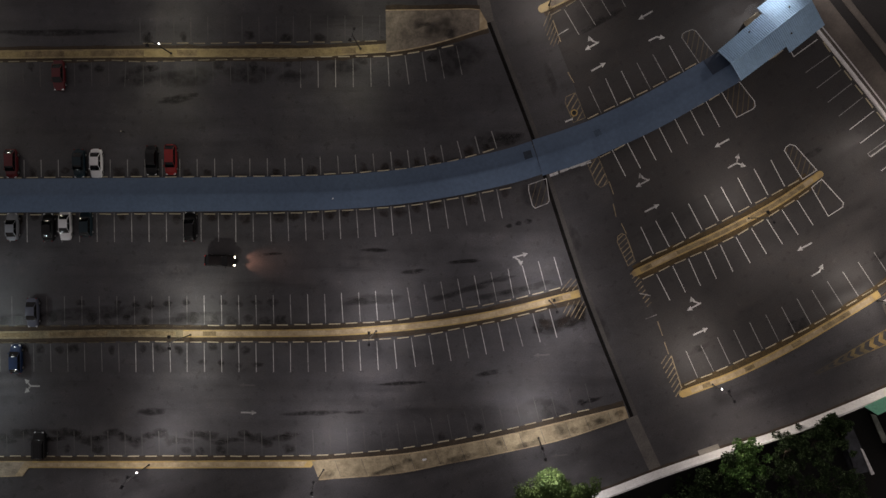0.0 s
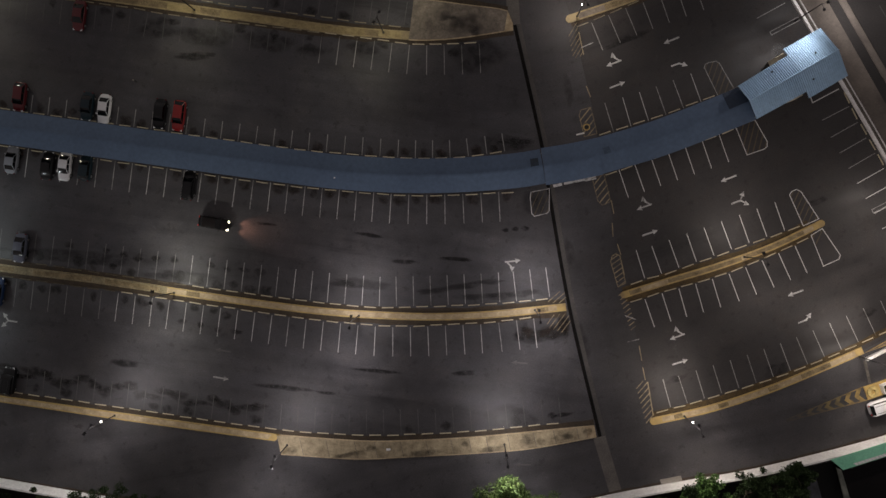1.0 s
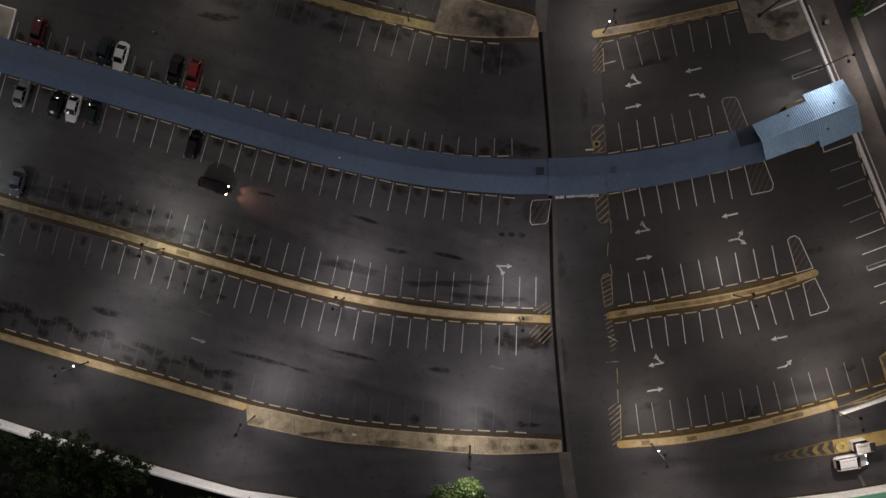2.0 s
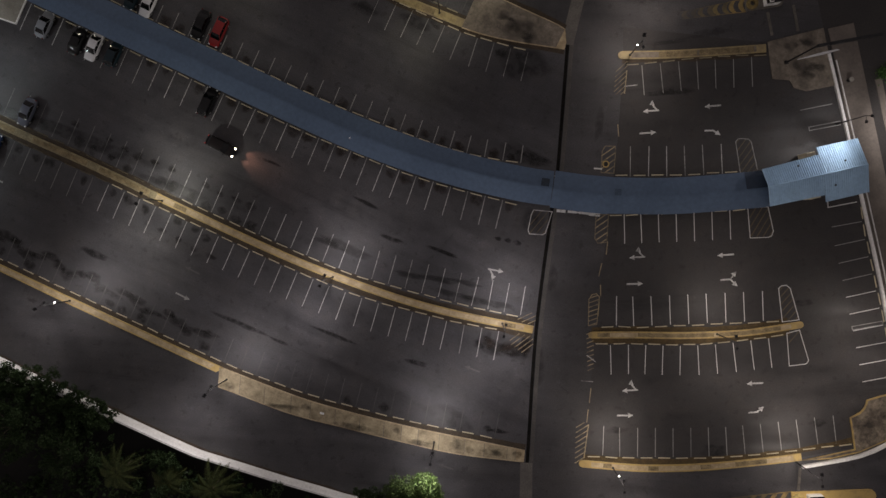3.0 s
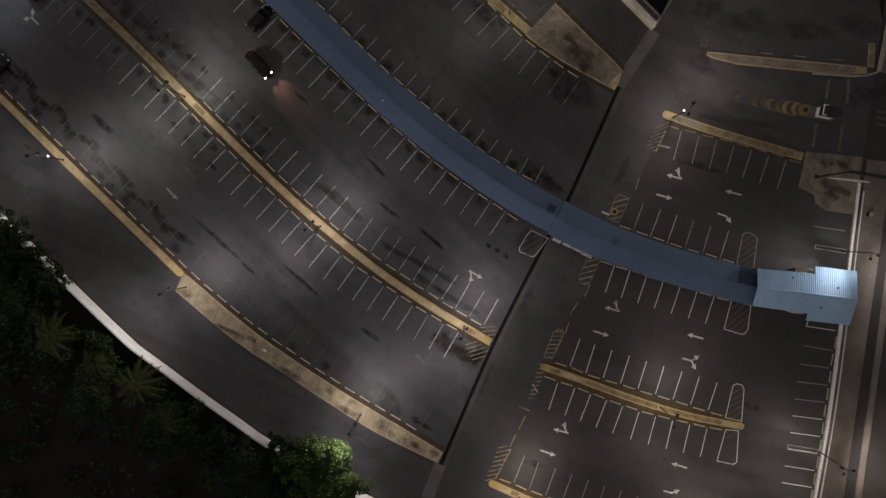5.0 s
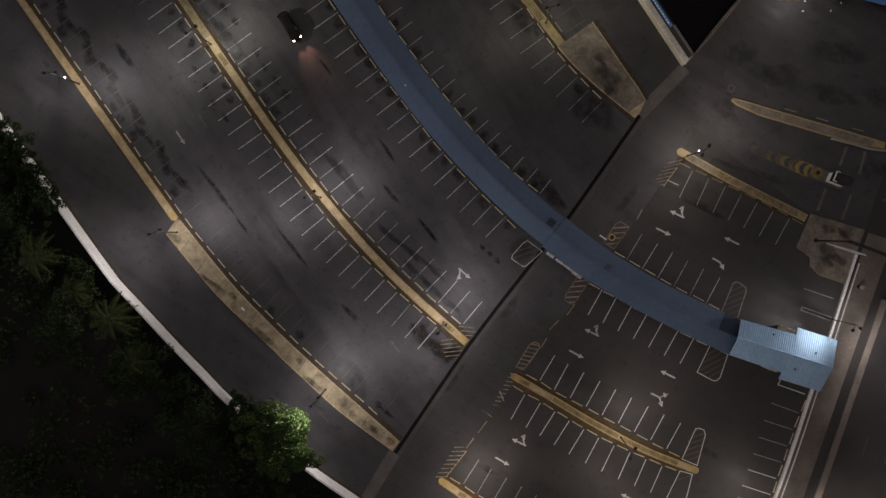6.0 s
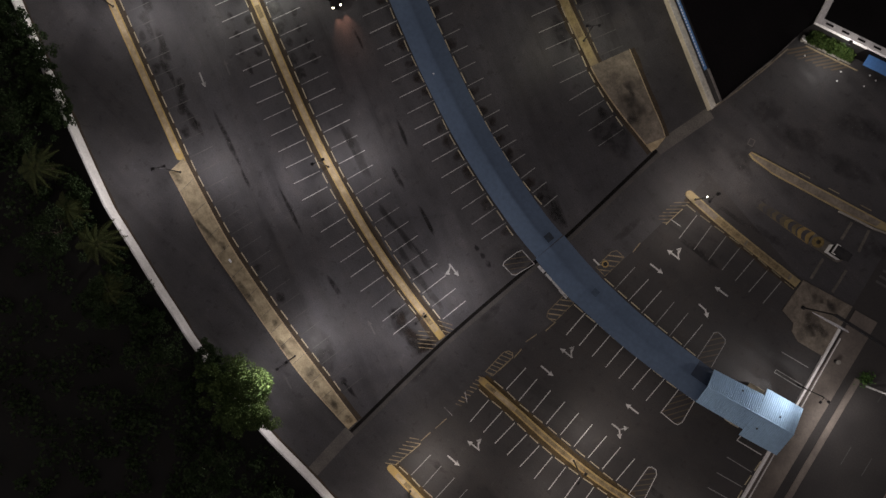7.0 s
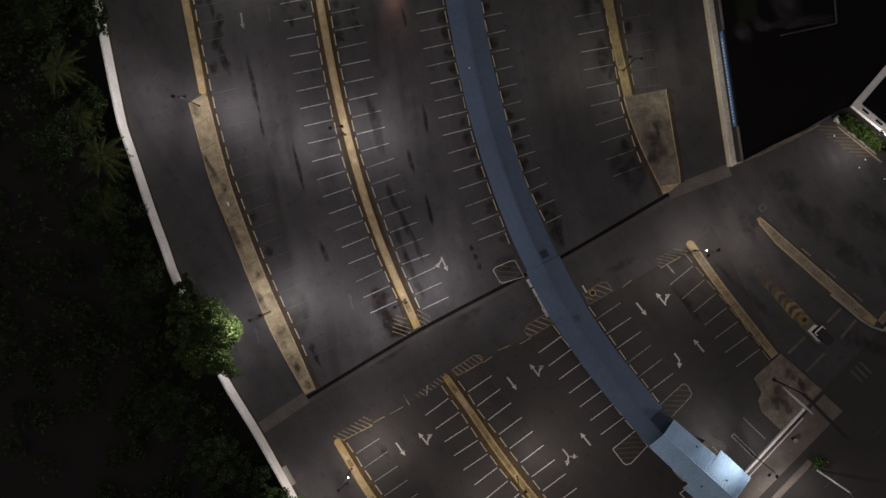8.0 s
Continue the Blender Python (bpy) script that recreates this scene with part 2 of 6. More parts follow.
def tube(bm, a, b, ra, rb, seg=10):
    a, b = Vector(a), Vector(b)
    d = (b - a).normalized()
    u = d.orthogonal().normalized()
    w = d.cross(u)
    rings = []
    for c, r in ((a, ra), (b, rb)):
        rings.append([bm.verts.new(c + r * (math.cos(k * math.tau / seg) * u + math.sin(k * math.tau / seg) * w)) for k in range(seg)])
    for k in range(seg):
        bm.faces.new((rings[0][k], rings[0][(k + 1) % seg], rings[1][(k + 1) % seg], rings[1][k]))
    bm.faces.new(rings[0][::-1])
    bm.faces.new(rings[1])


def prism(bm, pts, z0, z1, bevel=0.0):
    lo = [bm.verts.new((x, y, z0)) for x, y in pts]
    hi = [bm.verts.new((x, y, z1)) for x, y in pts]
    n = len(pts)
    top = bm.faces.new(hi)
    bm.faces.new(lo[::-1])
    for k in range(n):
        bm.faces.new((lo[k], lo[(k + 1) % n], hi[(k + 1) % n], hi[k]))
    if bevel:
        bmesh.ops.bevel(bm, geom=list(top.edges), offset=bevel, segments=2, affect="EDGES")


def flat(bm, pts, z):
    bm.faces.new([bm.verts.new((x, y, z)) for x, y in pts])


def spline(pts, step=1.0):
    """A smooth line through a few plan points, as closely spaced 2D points."""
    p = [Vector(q) for q in pts]
    p = [2 * p[0] - p[1]] + p + [2 * p[-1] - p[-2]]
    out = []
    for k in range(1, len(p) - 2):
        a, b, c, d = p[k - 1 : k + 3]
        n = max(1, int((c - b).length / step))
        for j in range(n):
            t = j / n
            out.append(0.5 * (2 * b + (c - a) * t + (2 * a - 5 * b + 4 * c - d) * t * t + (3 * b - a - 3 * c + d) * t**3))
    out.append(p[-2])
    return out


def offset(line, d):
    """The line shifted to its left by d."""
    out = []
    for k, q in enumerate(line):
        t = (line[min(k + 1, len(line) - 1)] - line[max(k - 1, 0)]).normalized()
        out.append(q + Vector((-t.y, t.x)) * d)
    return out


def ribbon(bm, left, right, z):
    vl, vr = [bm.verts.new((p.x, p.y, z)) for p in left], [bm.verts.new((p.x, p.y, z)) for p in right]
    for k in range(len(left) - 1):
        bm.faces.new((vl[k], vr[k], vr[k + 1], vl[k + 1]))


def along(line, s):
    """The point and direction at length s along a line of points."""
    for k in range(len(line) - 1):
        d = line[k + 1] - line[k]
        if s <= d.length or k == len(line) - 2:
            return line[k] + d.normalized() * s, d.normalized()
        s -= d.length


def length_of(line):
    return sum((line[k + 1] - line[k]).length for k in range(len(line) - 1))


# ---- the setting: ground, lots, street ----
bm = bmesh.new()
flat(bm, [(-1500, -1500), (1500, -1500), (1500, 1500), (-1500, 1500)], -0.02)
tagged(mesh_object("ground", bm, SOIL), "bare soil around the car park, night darkness put into its colour", "ground", kind="structure")

GUTTER = [Vector(p) for p in ((0.9, 39.6), (2.8, 30.4), (9.2, 13.8), (11.0, 8.0), (16.6, -8.9), (23.8, -27.0), (27.6, -35.2))]
BLOCK_EDGE = [Vector(p) for p in ((9.0, 36.0), (11.2, 31.5), (15.3, 21.2), (18.6, 11.6), (22.4, 0.6), (27.6, -13.6), (31.2, -24.0))]
SOUTH_WALL = [(-110, -46.0), (-75, -46.9), (-60, -47.2), (-47, -47.3), (-33, -47.0), (-26, -46.85), (-20.6, -46.65), (-19.2, -46.45), (-14, -45.6), (-7.8, -44.65), (-2, -43.6), (4.2, -42.45), (18.0, -38.5), (27.6, -34.75), (37, -31.4), (46.8, -28.0), (60.1, -22.3), (68, -18.4), (80, -12.0)]
EAST_WALL = [(26.5, 57.5), (34.5, 47.6), (44.5, 35.3), (50.0, 28.4), (58.0, 18.3), (67.1, 5.9), (70.0, 1.5)]

bm = bmesh.new()
flat(bm, [(-110, -46.0)] + SOUTH_WALL[1:] + [(72, 0), (58, 20), (44, 37), (24, 62), (10, 72), (-110, 72)], 0.0)
road = tagged(mesh_object("parking_lot", bm, ASPHALT_DRIVE), "grey asphalt car park under floodlights at night", "car park", kind="structure")

bm = bmesh.new()
flat(bm, [(-110, -35.5), (-23, -35.0), (-4, -32.8), (23.4, -26.6), (16.4, -8.9), (10.8, 8.0), (9.0, 13.8), (2.6, 30.4), (-12, 30), (-12, 40), (-110, 40)], 0.004)
west_lot = tagged(mesh_object("pavement_west", bm, ASPHALT_WEST, None), "worn grey asphalt with oil stains and faded bay lines", "asphalt", kind="structure")

bm = bmesh.new()
flat(bm, [tuple(p) for p in BLOCK_EDGE] + [(40, -20), (54, -12.5), (65.5, -4), (67.4, 5.2), (50.0, 28.0), (34.5, 47.2), (27.5, 42.2)], 0.004)
east_lot = tagged(mesh_object("pavement_east", bm, ASPHALT_EAST, None), "dark newer asphalt with white bay lines and arrows", "asphalt", kind="structure")

# street beyond the eastern boundary
axis = Vector((0.616, -0.788))
out = Vector((0.788, 0.616))
bm = bmesh.new()
a, b = Vector((26.5, 57.5)) - axis * 60, Vector((67.1, 5.9)) + axis * 70
flat(bm, [tuple(a + out * 0.3), tuple(b + out * 0.3), tuple(b + out * 18), tuple(a + out * 18)], 0.002)
street = tagged(mesh_object("road", bm, ASPHALT_STREET), "dark asphalt street beside the car park", "road", kind="structure")
bm = bmesh.new()
fw = Vector((35.4, 47.9))
prism(bm, [tuple(fw - out * 0.2), tuple(b + out * 0.3), tuple(b + out * 3.9), tuple(fw + out * 3.4)], -0.02, 0.12)
tagged(mesh_object("pavement", bm, PAVING), "brownish concrete footway along the boundary kerb", "footway", kind="structure")
bm = bmesh.new()
prism(bm, [(27.7, 57.75), (17.0, 71.5), (20.4, 74.0), (30.6, 60.6), (29.6, 58.6)], -0.02, 0.12)
tagged(mesh_object("pavement_entry", bm, PAVING), "brownish concrete footway north of the entry lane", "footway", kind="structure")
m0 = Vector((39.6, 40.4))
bm = bmesh.new()
prism(bm, [tuple(m0 + out * 6.0), tuple(b + out * 6.0), tuple(b + out * 6.9), tuple(m0 + out * 6.9)], -0.02, 0.2, 0.04)
tagged(mesh_object("median_kerb", bm, PAVING), "dusty raised concrete median in the street", "median", kind="structure")
bm = bmesh.new()
prism(bm, [tuple(a + out * 18), tuple(b + out * 18), tuple(b + out * 22), tuple(a + out * 22)], -0.02, 0.12, 0.03)
tagged(mesh_object("pavement_far", bm, PAVING), "dim footway across the street", "footway", kind="structure")
for d0 in (10.4, 13.8):
    for k in range(14):
        c = a + axis * (8 + 10.5 * k) + out * d0
        e = Vector((axis.x, axis.y)) * 1.5
        w = Vector((out.x, out.y)) * 0.06
        bm = bmesh.new()
        flat(bm, [tuple(c - e - w), tuple(c + e - w), tuple(c + e + w), tuple(c - e + w)], 0.008)
        part("lane_dash", bm, LINE_FAINT, street)

# gutter channel across the car park
bm = bmesh.new()
g1 = spline(GUTTER[1:6], 1.5)
ribbon(bm, offset(g1, 0.36), offset(g1, -0.14), 0.012)
# Flat strip, no recess: the shade inside the channel is painted near black.
gutter = tagged(mesh_object("gutter", bm, GUTTER_DARK), "open drain gutter across the car park, inner shade painted dark", "drain", kind="structure")
bm = bmesh.new()
ribbon(bm, offset(g1, 1.0), offset(g1, 0.44), 0.009)
part("gutter_edge", bm, surface("gutter_edge_concrete", (0.055, 0.051, 0.048), (0.088, 0.081, 0.075), 0.5, 5.0, (0.7, 0.85), 0.3), gutter)
GUTTER_PALE = surface("gutter_apron", (0.085, 0.078, 0.072), (0.15, 0.138, 0.125), 0.4, 5.0, (0.7, 0.85), 0.3)
for seg in (GUTTER[0:2], GUTTER[5:7]):
    bm = bmesh.new()
    s = spline(seg, 2.0)
    ribbon(bm, offset(s, 0.9), offset(s, -0.9), 0.008)
    part("gutter_apron", bm, GUTTER_PALE, gutter)

# ---- boundary walls ----


def wall_run(name, pts, h, thick, mat, label, cap=0.0, step=2.0, capmat=None):
    line = spline(pts, step)
    bm = bmesh.new()
    back = offset(line, -thick)
    prism(bm, [tuple(p) for p in line] + [tuple(p) for p in reversed(back)], -0.02, h)
    ob = tagged(mesh_object(name, bm, mat), label, "wall", kind="structure")
    if cap:
        bm = bmesh.new()
        prism(bm, [tuple(p) for p in offset(line, cap)] + [tuple(p) for p in reversed(offset(line, -thick - cap))], h, h + 0.08)
        part("coping", bm, capmat or mat, ob)
    return ob


wall_run("wall_south", SOUTH_WALL, 2.5, 0.18, WALL_WHITE, "white painted masonry boundary wall", 0.03)
wall_run("wall_east", [(36.9, 44.65)] + EAST_WALL[2:-1], 0.42, 0.26, WALL_WHITE, "low white boundary kerb wall beside the street", 0.05)
wall_run("wall_east", [tuple(p) for p in offset([Vector(q) for q in [(37.6, 43.8)] + EAST_WALL[2:-1]], 0.78)], 0.3, 0.12, WALL_WHITE, "thin white outer boundary kerb beside the footway")

# ---- floodlight poles ----


def pole(x, y, aims, lit=False, glow=1.0, arm=0.78, height=7.4, colour=LAMP_COLOUR):
    """A steel pole with a lamp head on an arm for each aim (degrees, share of the power, where the head faces if not along its arm); each head lights the ground it faces."""
    th = anchor("floodlight_pole", pose(x, y, 0), "dark steel floodlight pole with lamp heads on a cross-arm", "street lamp", "floodlight poles")
    bm = bmesh.new()
    box(bm, 0, 0, 0, 0.3, 0.3, 0.25, 0.03)
    part("plinth", bm, STEEL_DARK, th)
    bm = bmesh.new()
    tube(bm, (0, 0, 0.2), (0, 0, height), 0.09, 0.055, 10)
    part("pole", bm, STEEL_DARK, th)
    aims = [q if isinstance(q, tuple) else (q, 1.0) for q in aims]
    for k, (side, share, *faced) in enumerate(aims):
        a = radians(side)
        u = Vector((math.cos(a), math.sin(a), 0))
        bm = bmesh.new()
        tube(bm, (0, 0, height - 0.02), tuple(u * arm + Vector((0, 0, height - 0.02))), 0.035, 0.035, 8)
        part("arm", bm, STEEL_DARK, th)
        bm = bmesh.new()
        seat = Matrix.Translation(u * arm + Vector((0, 0, height))) @ Euler((0, radians(8), a)).to_matrix().to_4x4()
        box(bm, 0.03, 0, -0.08, 0.40, 0.36, 0.17, 0.04, m=seat)
        h = part("lamp_head", bm, STEEL_DARK, th)
        bm = bmesh.new()
        box(bm, 0.03, 0, -0.1, 0.30, 0.26, 0.015, m=seat)
        part("lens", bm, LAMP_LENS, h, "glowing lamp lens")
        q = Vector((x, y, height)) + u * (arm + 0.03) - Vector((0, 0, 0.27))
        kinds = [("flood", 1.0, 132, 1.0, 45.0)] + ([("flood_down", 0.42, 168, 1.0, 0.0)] if k == 0 else [])
        for name, power, cone, blend, reach in kinds:
            ld = bpy.data.lights.new(name, "SPOT")
            ld.energy, ld.color = FLOOD * glow * power * (share if reach else min(share, 1.0)), colour
            ld.spot_size, ld.spot_blend, ld.shadow_soft_size = radians(cone), blend, 0.3
            w = radians(faced[0]) if faced else a
            new(name, ld).matrix_world = look(q, (q.x + reach * math.cos(w), q.y + reach * math.sin(w), 0.0))
    if lit:
        bm = bmesh.new()
        u = Vector((math.cos(radians(aims[0][0])), math.sin(radians(aims[0][0])), 0)) * 0.3
        bmesh.ops.create_icosphere(bm, subdivisions=2, radius=0.11, matrix=Matrix.Translation((u.x, u.y, height * 0.58)))
        part("bulb", bm, LAMP_LENS, th, "bare glowing bulb")
    return th


GREENISH, TEALISH, COOL, PALE = (1.0, 0.93, 0.72), (0.85, 0.94, 0.93), (1.0, 0.93, 0.91), (0.96, 0.92, 0.82)
MILKY = (0.97, 0.89, 0.88)
for x, y, aims, lit, glow, *tint in (
    (10.3, -30.2, (105, -75), False, 1.2, MILKY),
    (35.4, -22.1, (120, -60), True, 1.0),
    (-47.9, -34.9, (60, -120), True, 0.8, MILKY),
    (-43.9, 26.4, (80, -100), True, 0.46, GREENISH),
    (-13.6, -14.6, (90, -90), False, 1.05, MILKY),
    (-21.5, -35.3, (80, -100), False, 1.0, MILKY),
    (-41.4, -15.3, (90, -90), False, 1.15, PALE),
    (11.8, -10.0, (105, -75), False, 1.15, MILKY),
    (40.3, 2.0, (120, -60), False, 0.66),
    (-15.8, 26.8, (70, -110), False, 0.42, GREENISH),
    (11.6, 32.8, ((100, 1.0), (-60, 0.55)), True, 0.95),
    (60.9, 13.7, ((205, 0.6), (275, 1.0), (35, 3.4)), False, 0.88),
    (42.25, 36.2, ((21, 3.3), (299, 1.45, 243)), False, 0.57, COOL),
    (58.6, -9.8, (120, -60), False, 1.15),
    (-72.5, -15.4, (90, -90), False, 0.75, TEALISH),
    (-76.0, -35.2, (90, -90), False, 0.6, TEALISH),
    (-78.0, 26.6, (90, -90), False, 0.7, GREENISH),
):
    pole(x, y, aims, lit, glow, colour=tint[0] if tint else LAMP_COLOUR)

# ---- raised kerb islands ----


def island(pts_left, pts_right, label, rim=KERB_YELLOW, core=KERB_TOP, h=0.16, rim_w=0.2, slab=0.0):
    """A raised concrete island between two lines: kerb stones round a slightly lower core."""
    L, R = spline(pts_left, 1.2), spline(pts_right, 1.2)
    outline = [tuple(p) for p in L] + [tuple(p) for p in reversed(R)]
    bm = bmesh.new()
    prism(bm, outline, -0.02, h, 0.03)
    th = mesh_object("kerb_island", bm, rim)
    tagged(th, label, "kerb island", "kerb islands", "structure")
    bm = bmesh.new()
    n = min(len(L), len(R))
    li = [L[round(k * (len(L) - 1) / (n - 1))] for k in range(n)]
    ri = [R[round(k * (len(R) - 1) / (n - 1))] for k in range(n)]
    a, b = [], []
    for p, q in zip(li, ri):
        d = q - p
        f = min(0.45, rim_w / max(d.length, 0.01))
        a.append(p + d * f)
        b.append(q - d * f)
    a, b = (a[:-1], b[:-1]) if len(a) > 3 else (a, b)
    ribbon(bm, a, b, h + 0.006)
    part("infill", bm, GUTTER_PALE if slab else core, th)
    if slab:
        total, at, r = length_of(a), 0.0, random.Random(17)
        while at < total - 0.4:
            w = min(slab * r.uniform(0.75, 1.3), total - at)
            f = [(at + 0.03 + (w - 0.06) * q / 3) / total for q in range(4)]
            bm = bmesh.new()
            near, far = [along(a, q * total)[0] for q in f], [along(b, q * length_of(b))[0] for q in f]
            prism(bm, [tuple(q) for q in near] + [tuple(q) for q in reversed(far)], h - 0.02, h + 0.018)
            part("slab", bm, core, th)
            at += w
    return th


SOIL_INFILL = surface("soil_infill", (0.12, 0.09, 0.046), (0.29, 0.225, 0.125), 0.9, 5.0, (0.8, 0.95), 0.4)


def strip_island(pts, half, label, slots=(), caps=(False, False), rim=None, core=None):
    """A long island of even width with rounded ends; slots: stretches, in metres, filled with earth."""
    line = spline(pts, 1.2)
    L, R = offset(line, half), offset(line, -half)

    def cap(c, d):
        n = Vector((-d.y, d.x))
        return [c + (d * math.cos(a) + n * math.sin(a)) * half for a in (math.pi / 2 - k * math.pi / 6 for k in range(1, 6))]

    outline = L + (cap(line[-1], (line[-1] - line[-2]).normalized()) if caps[1] else []) + R[::-1]
    outline += cap(line[0], (line[0] - line[1]).normalized()) if caps[0] else []
    bm = bmesh.new()
    prism(bm, [tuple(p) for p in outline], -0.02, 0.16, 0.03)
    th = tagged(mesh_object("kerb_island", bm, rim or KERB_YELLOW), label, "kerb island", "kerb islands", "structure")
    a, b = offset(line, half - 0.2), offset(line, 0.2 - half)
    bm = bmesh.new()
    ribbon(bm, a[1:-1], b[1:-1], 0.166)
    part("infill", bm, core or KERB_TOP, th)
    for s0, s1 in slots:
        n = max(2, int((s1 - s0) / 1.2))
        pd = [along(line, s0 + (s1 - s0) * k / n) for k in range(n + 1)]
        bm = bmesh.new()
        h = half - 0.22
        ribbon(bm, [p + Vector((-d.y, d.x)) * h for p, d in pd], [p - Vector((-d.y, d.x)) * h for p, d in pd], 0.172)
        part("earth_slot", bm, SOIL_INFILL, th)
    return th


MID = [(-110, -15.9), (-70, -15.5), (-53, -15.1), (-40, -15.1), (-27.5, -15.0), (-19.1, -14.75), (-10.7, -14.1), (-2.4, -13.1), (5.9, -11.5), (16.2, -8.9)]
LOW_N = [(-110, -35.2), (-65.6, -34.6), (-47.4, -34.35), (-22.6, -33.9), (-10.7, -32.9), (-2.4, -31.5), (5.9, -29.7), (14.2, -27.6), (22.8, -25.4)]
UP_C = [(-110, 26.4), (-53, 26.5), (-36, 26.4), (-22, 26.35), (-12.0, 26.9)]
mid_island = strip_island(MID, 0.55, "long curved raised kerb island with worn yellow paint", ((38, 44), (47, 56), (58, 66.4), (70.5, 72.5), (122.5, 124.2)))
bm = bmesh.new()
mud = [p for p in spline(MID, 1.2) if p.x < -42.5]
ribbon(bm, offset(mud, 0.53), offset(mud, -0.53), 0.169)
part("muddy_top", bm, surface("kerb_muddy_top", (0.135, 0.112, 0.064), (0.30, 0.255, 0.155), 0.7, 4.0, (0.75, 0.9), 0.3), mid_island, "muddy olive-brown kerb top with worn paint")
island(LOW_N[:4], [(-110, -36.3), (-65.6, -35.6), (-47.4, -35.45), (-23.4, -35.0)], "long raised kerb island with worn yellow paint")
low_apron = island([(-23.3, -33.95), (-10.7, -32.9), (-2.4, -31.5), (5.9, -29.7), (14.2, -27.6), (22.8, -25.4)], [(-22.2, -36.9), (-19.2, -36.6), (-10.8, -35.8), (-2.4, -34.1), (6.0, -32.3), (14.2, -30.3), (23.4, -27.1)], "broad raised concrete apron with stained slabs", rim=KERB_TOP, core=SLAB, rim_w=0.16, slab=3.3)
island([(-110, -34.9), (-80, -34.75), (-65.7, -34.62)], [(-110, -38.0), (-80, -37.4), (-67.4, -36.9)], "broad raised concrete apron at the far end of a kerb island", rim=KERB_TOP, core=KERB_PALE, rim_w=0.16, h=0.168)
strip_island(UP_C, 0.62, "long raised kerb island with yellow edges", ((44, 50), (54, 62), (67, 70), (91.5, 93.5)), rim=KERB_DULL, core=KERB_OLIVE)
APRON_DIM = surface("apron_weathered", (0.118, 0.099, 0.078), (0.245, 0.210, 0.168), 0.5, 3.0, (0.75, 0.9), 0.3)
up_apron = island([(-12.1, 32.4), (-5.0, 32.4), (1.6, 32.3), (2.6, 30.6)], [(-12.0, 26.2), (-9.3, 26.5), (-4.5, 27.5), (2.8, 29.6)], "triangular raised concrete apron with dark stains", rim=KERB_TOP, core=APRON_DIM, rim_w=0.14)
strip_island([(24.2, -5.9), (30.2, -3.0), (36.9, 0.15), (43.9, 3.95), (50.3, 8.3)], 0.5, "curved raised kerb island painted yellow between bays", ((0.8, 2.6), (6.6, 17.5), (18.2, 27.0)), (True, True))
strip_island([(31.2, -23.5), (39.2, -20.3), (46.6, -16.5), (53.8, -12.1), (58.9, -8.8)], 0.54, "curved raised kerb island along the exit lane", ((3.0, 4.2), (9.5, 11.0), (17.0, 18.5), (22.0, 26.5)), (True, False))
strip_island([(10.6, 32.3), (16.6, 35.2), (22.6, 38.4), (28.6, 41.7)], 0.58, "raised kerb island by the entry lane", ((5.2, 10.6), (10.9, 18.6)), (True, False), KERB_DULL, APRON_DIM)
island([(8.35, 42.75), (9.0, 43.3), (9.9, 44.05), (15.2, 48.3), (20.5, 52.6), (25.8, 56.85)], [(8.55, 42.3), (9.4, 42.5), (10.6, 43.2), (12.4, 44.25), (16.8, 47.75), (21.3, 51.35), (25.2, 54.75), (26.6, 56.2)], "tapered raised concrete island at the entry lane", rim=KERB_DULL, core=APRON_DIM, rim_w=0.22)


def platform(pts, label, core, rim=KERB_YELLOW, inset=0.35, h=0.17):
    bm = bmesh.new()
    prism(bm, pts, -0.02, h, 0.03)
    th = tagged(mesh_object("kerb_platform", bm, rim), label, "kerb platform", kind="structure")
    bm = bmesh.new()
    turn = 1 if sum(p[0] * q[1] - q[0] * p[1] for p, q in zip(pts, pts[1:] + pts[:1])) > 0 else -1
    ring = []
    for p, q, r in zip(pts[-1:] + pts[:-1], pts, pts[1:] + pts[:1]):
        d, e = (Vector(q) - Vector(p)).normalized(), (Vector(r) - Vector(q)).normalized()
        m = Vector((-d.y - e.y, d.x + e.x)).normalized() * turn
        ring.append(tuple(Vector(q) + m * inset))
    flat(bm, ring, h + 0.006)
    part("infill", bm, core, th)
    return th


APRON_DIRTY = surface("apron_dirty", (0.045, 0.036, 0.028), (0.27, 0.225, 0.17), 0.45, 2.2, (0.75, 0.9), 0.45)
ne_platform = platform([(28.4, 42.6), (34.6, 47.6), (39.6, 41.0), (36.4, 38.6), (34.6, 38.3), (33.6, 39.0), (31.3, 38.2)], "raised concrete platform with stained surface", APRON_DIM, APRON_DIM)
platform([(59.2, -9.2), (65.1, -4.5), (63.7, -2.4), (62.5, -0.65), (62.95, -0.05), (63.4, 0.6), (63.65, 1.4), (63.62, 2.1), (63.5, 2.65), (65.0, 4.1), (67.4, 5.9), (69.6, 2.4), (68.5, -1.6), (66.0, -4.6), (62.8, -7.2)], "raised dirty concrete corner with yellow kerb", APRON_DIRTY, inset=0.22)
wall_run("kerb_wall", [(59.4, -9.9), (62.8, -7.4), (66.0, -4.9), (68.6, -1.8), (70.0, 1.2)], 0.5, 0.34, WALL_WHITE, "low white painted curved kerb wall", 0.04)
wall_run("kerb_wall", [(27.3, 57.3), (25.2, 60.4), (22.6, 64.0)], 0.5, 0.34, CONCRETE, "low pale concrete kerb wall by the entry", 0.04)
wall_run("kerb_wall", [(21.0, 50.95), (23.2, 52.85), (25.2, 54.5), (26.5, 55.9), (27.3, 57.4)], 0.3, 0.22, CONCRETE, "low pale concrete curved kerb wall", 0.03)

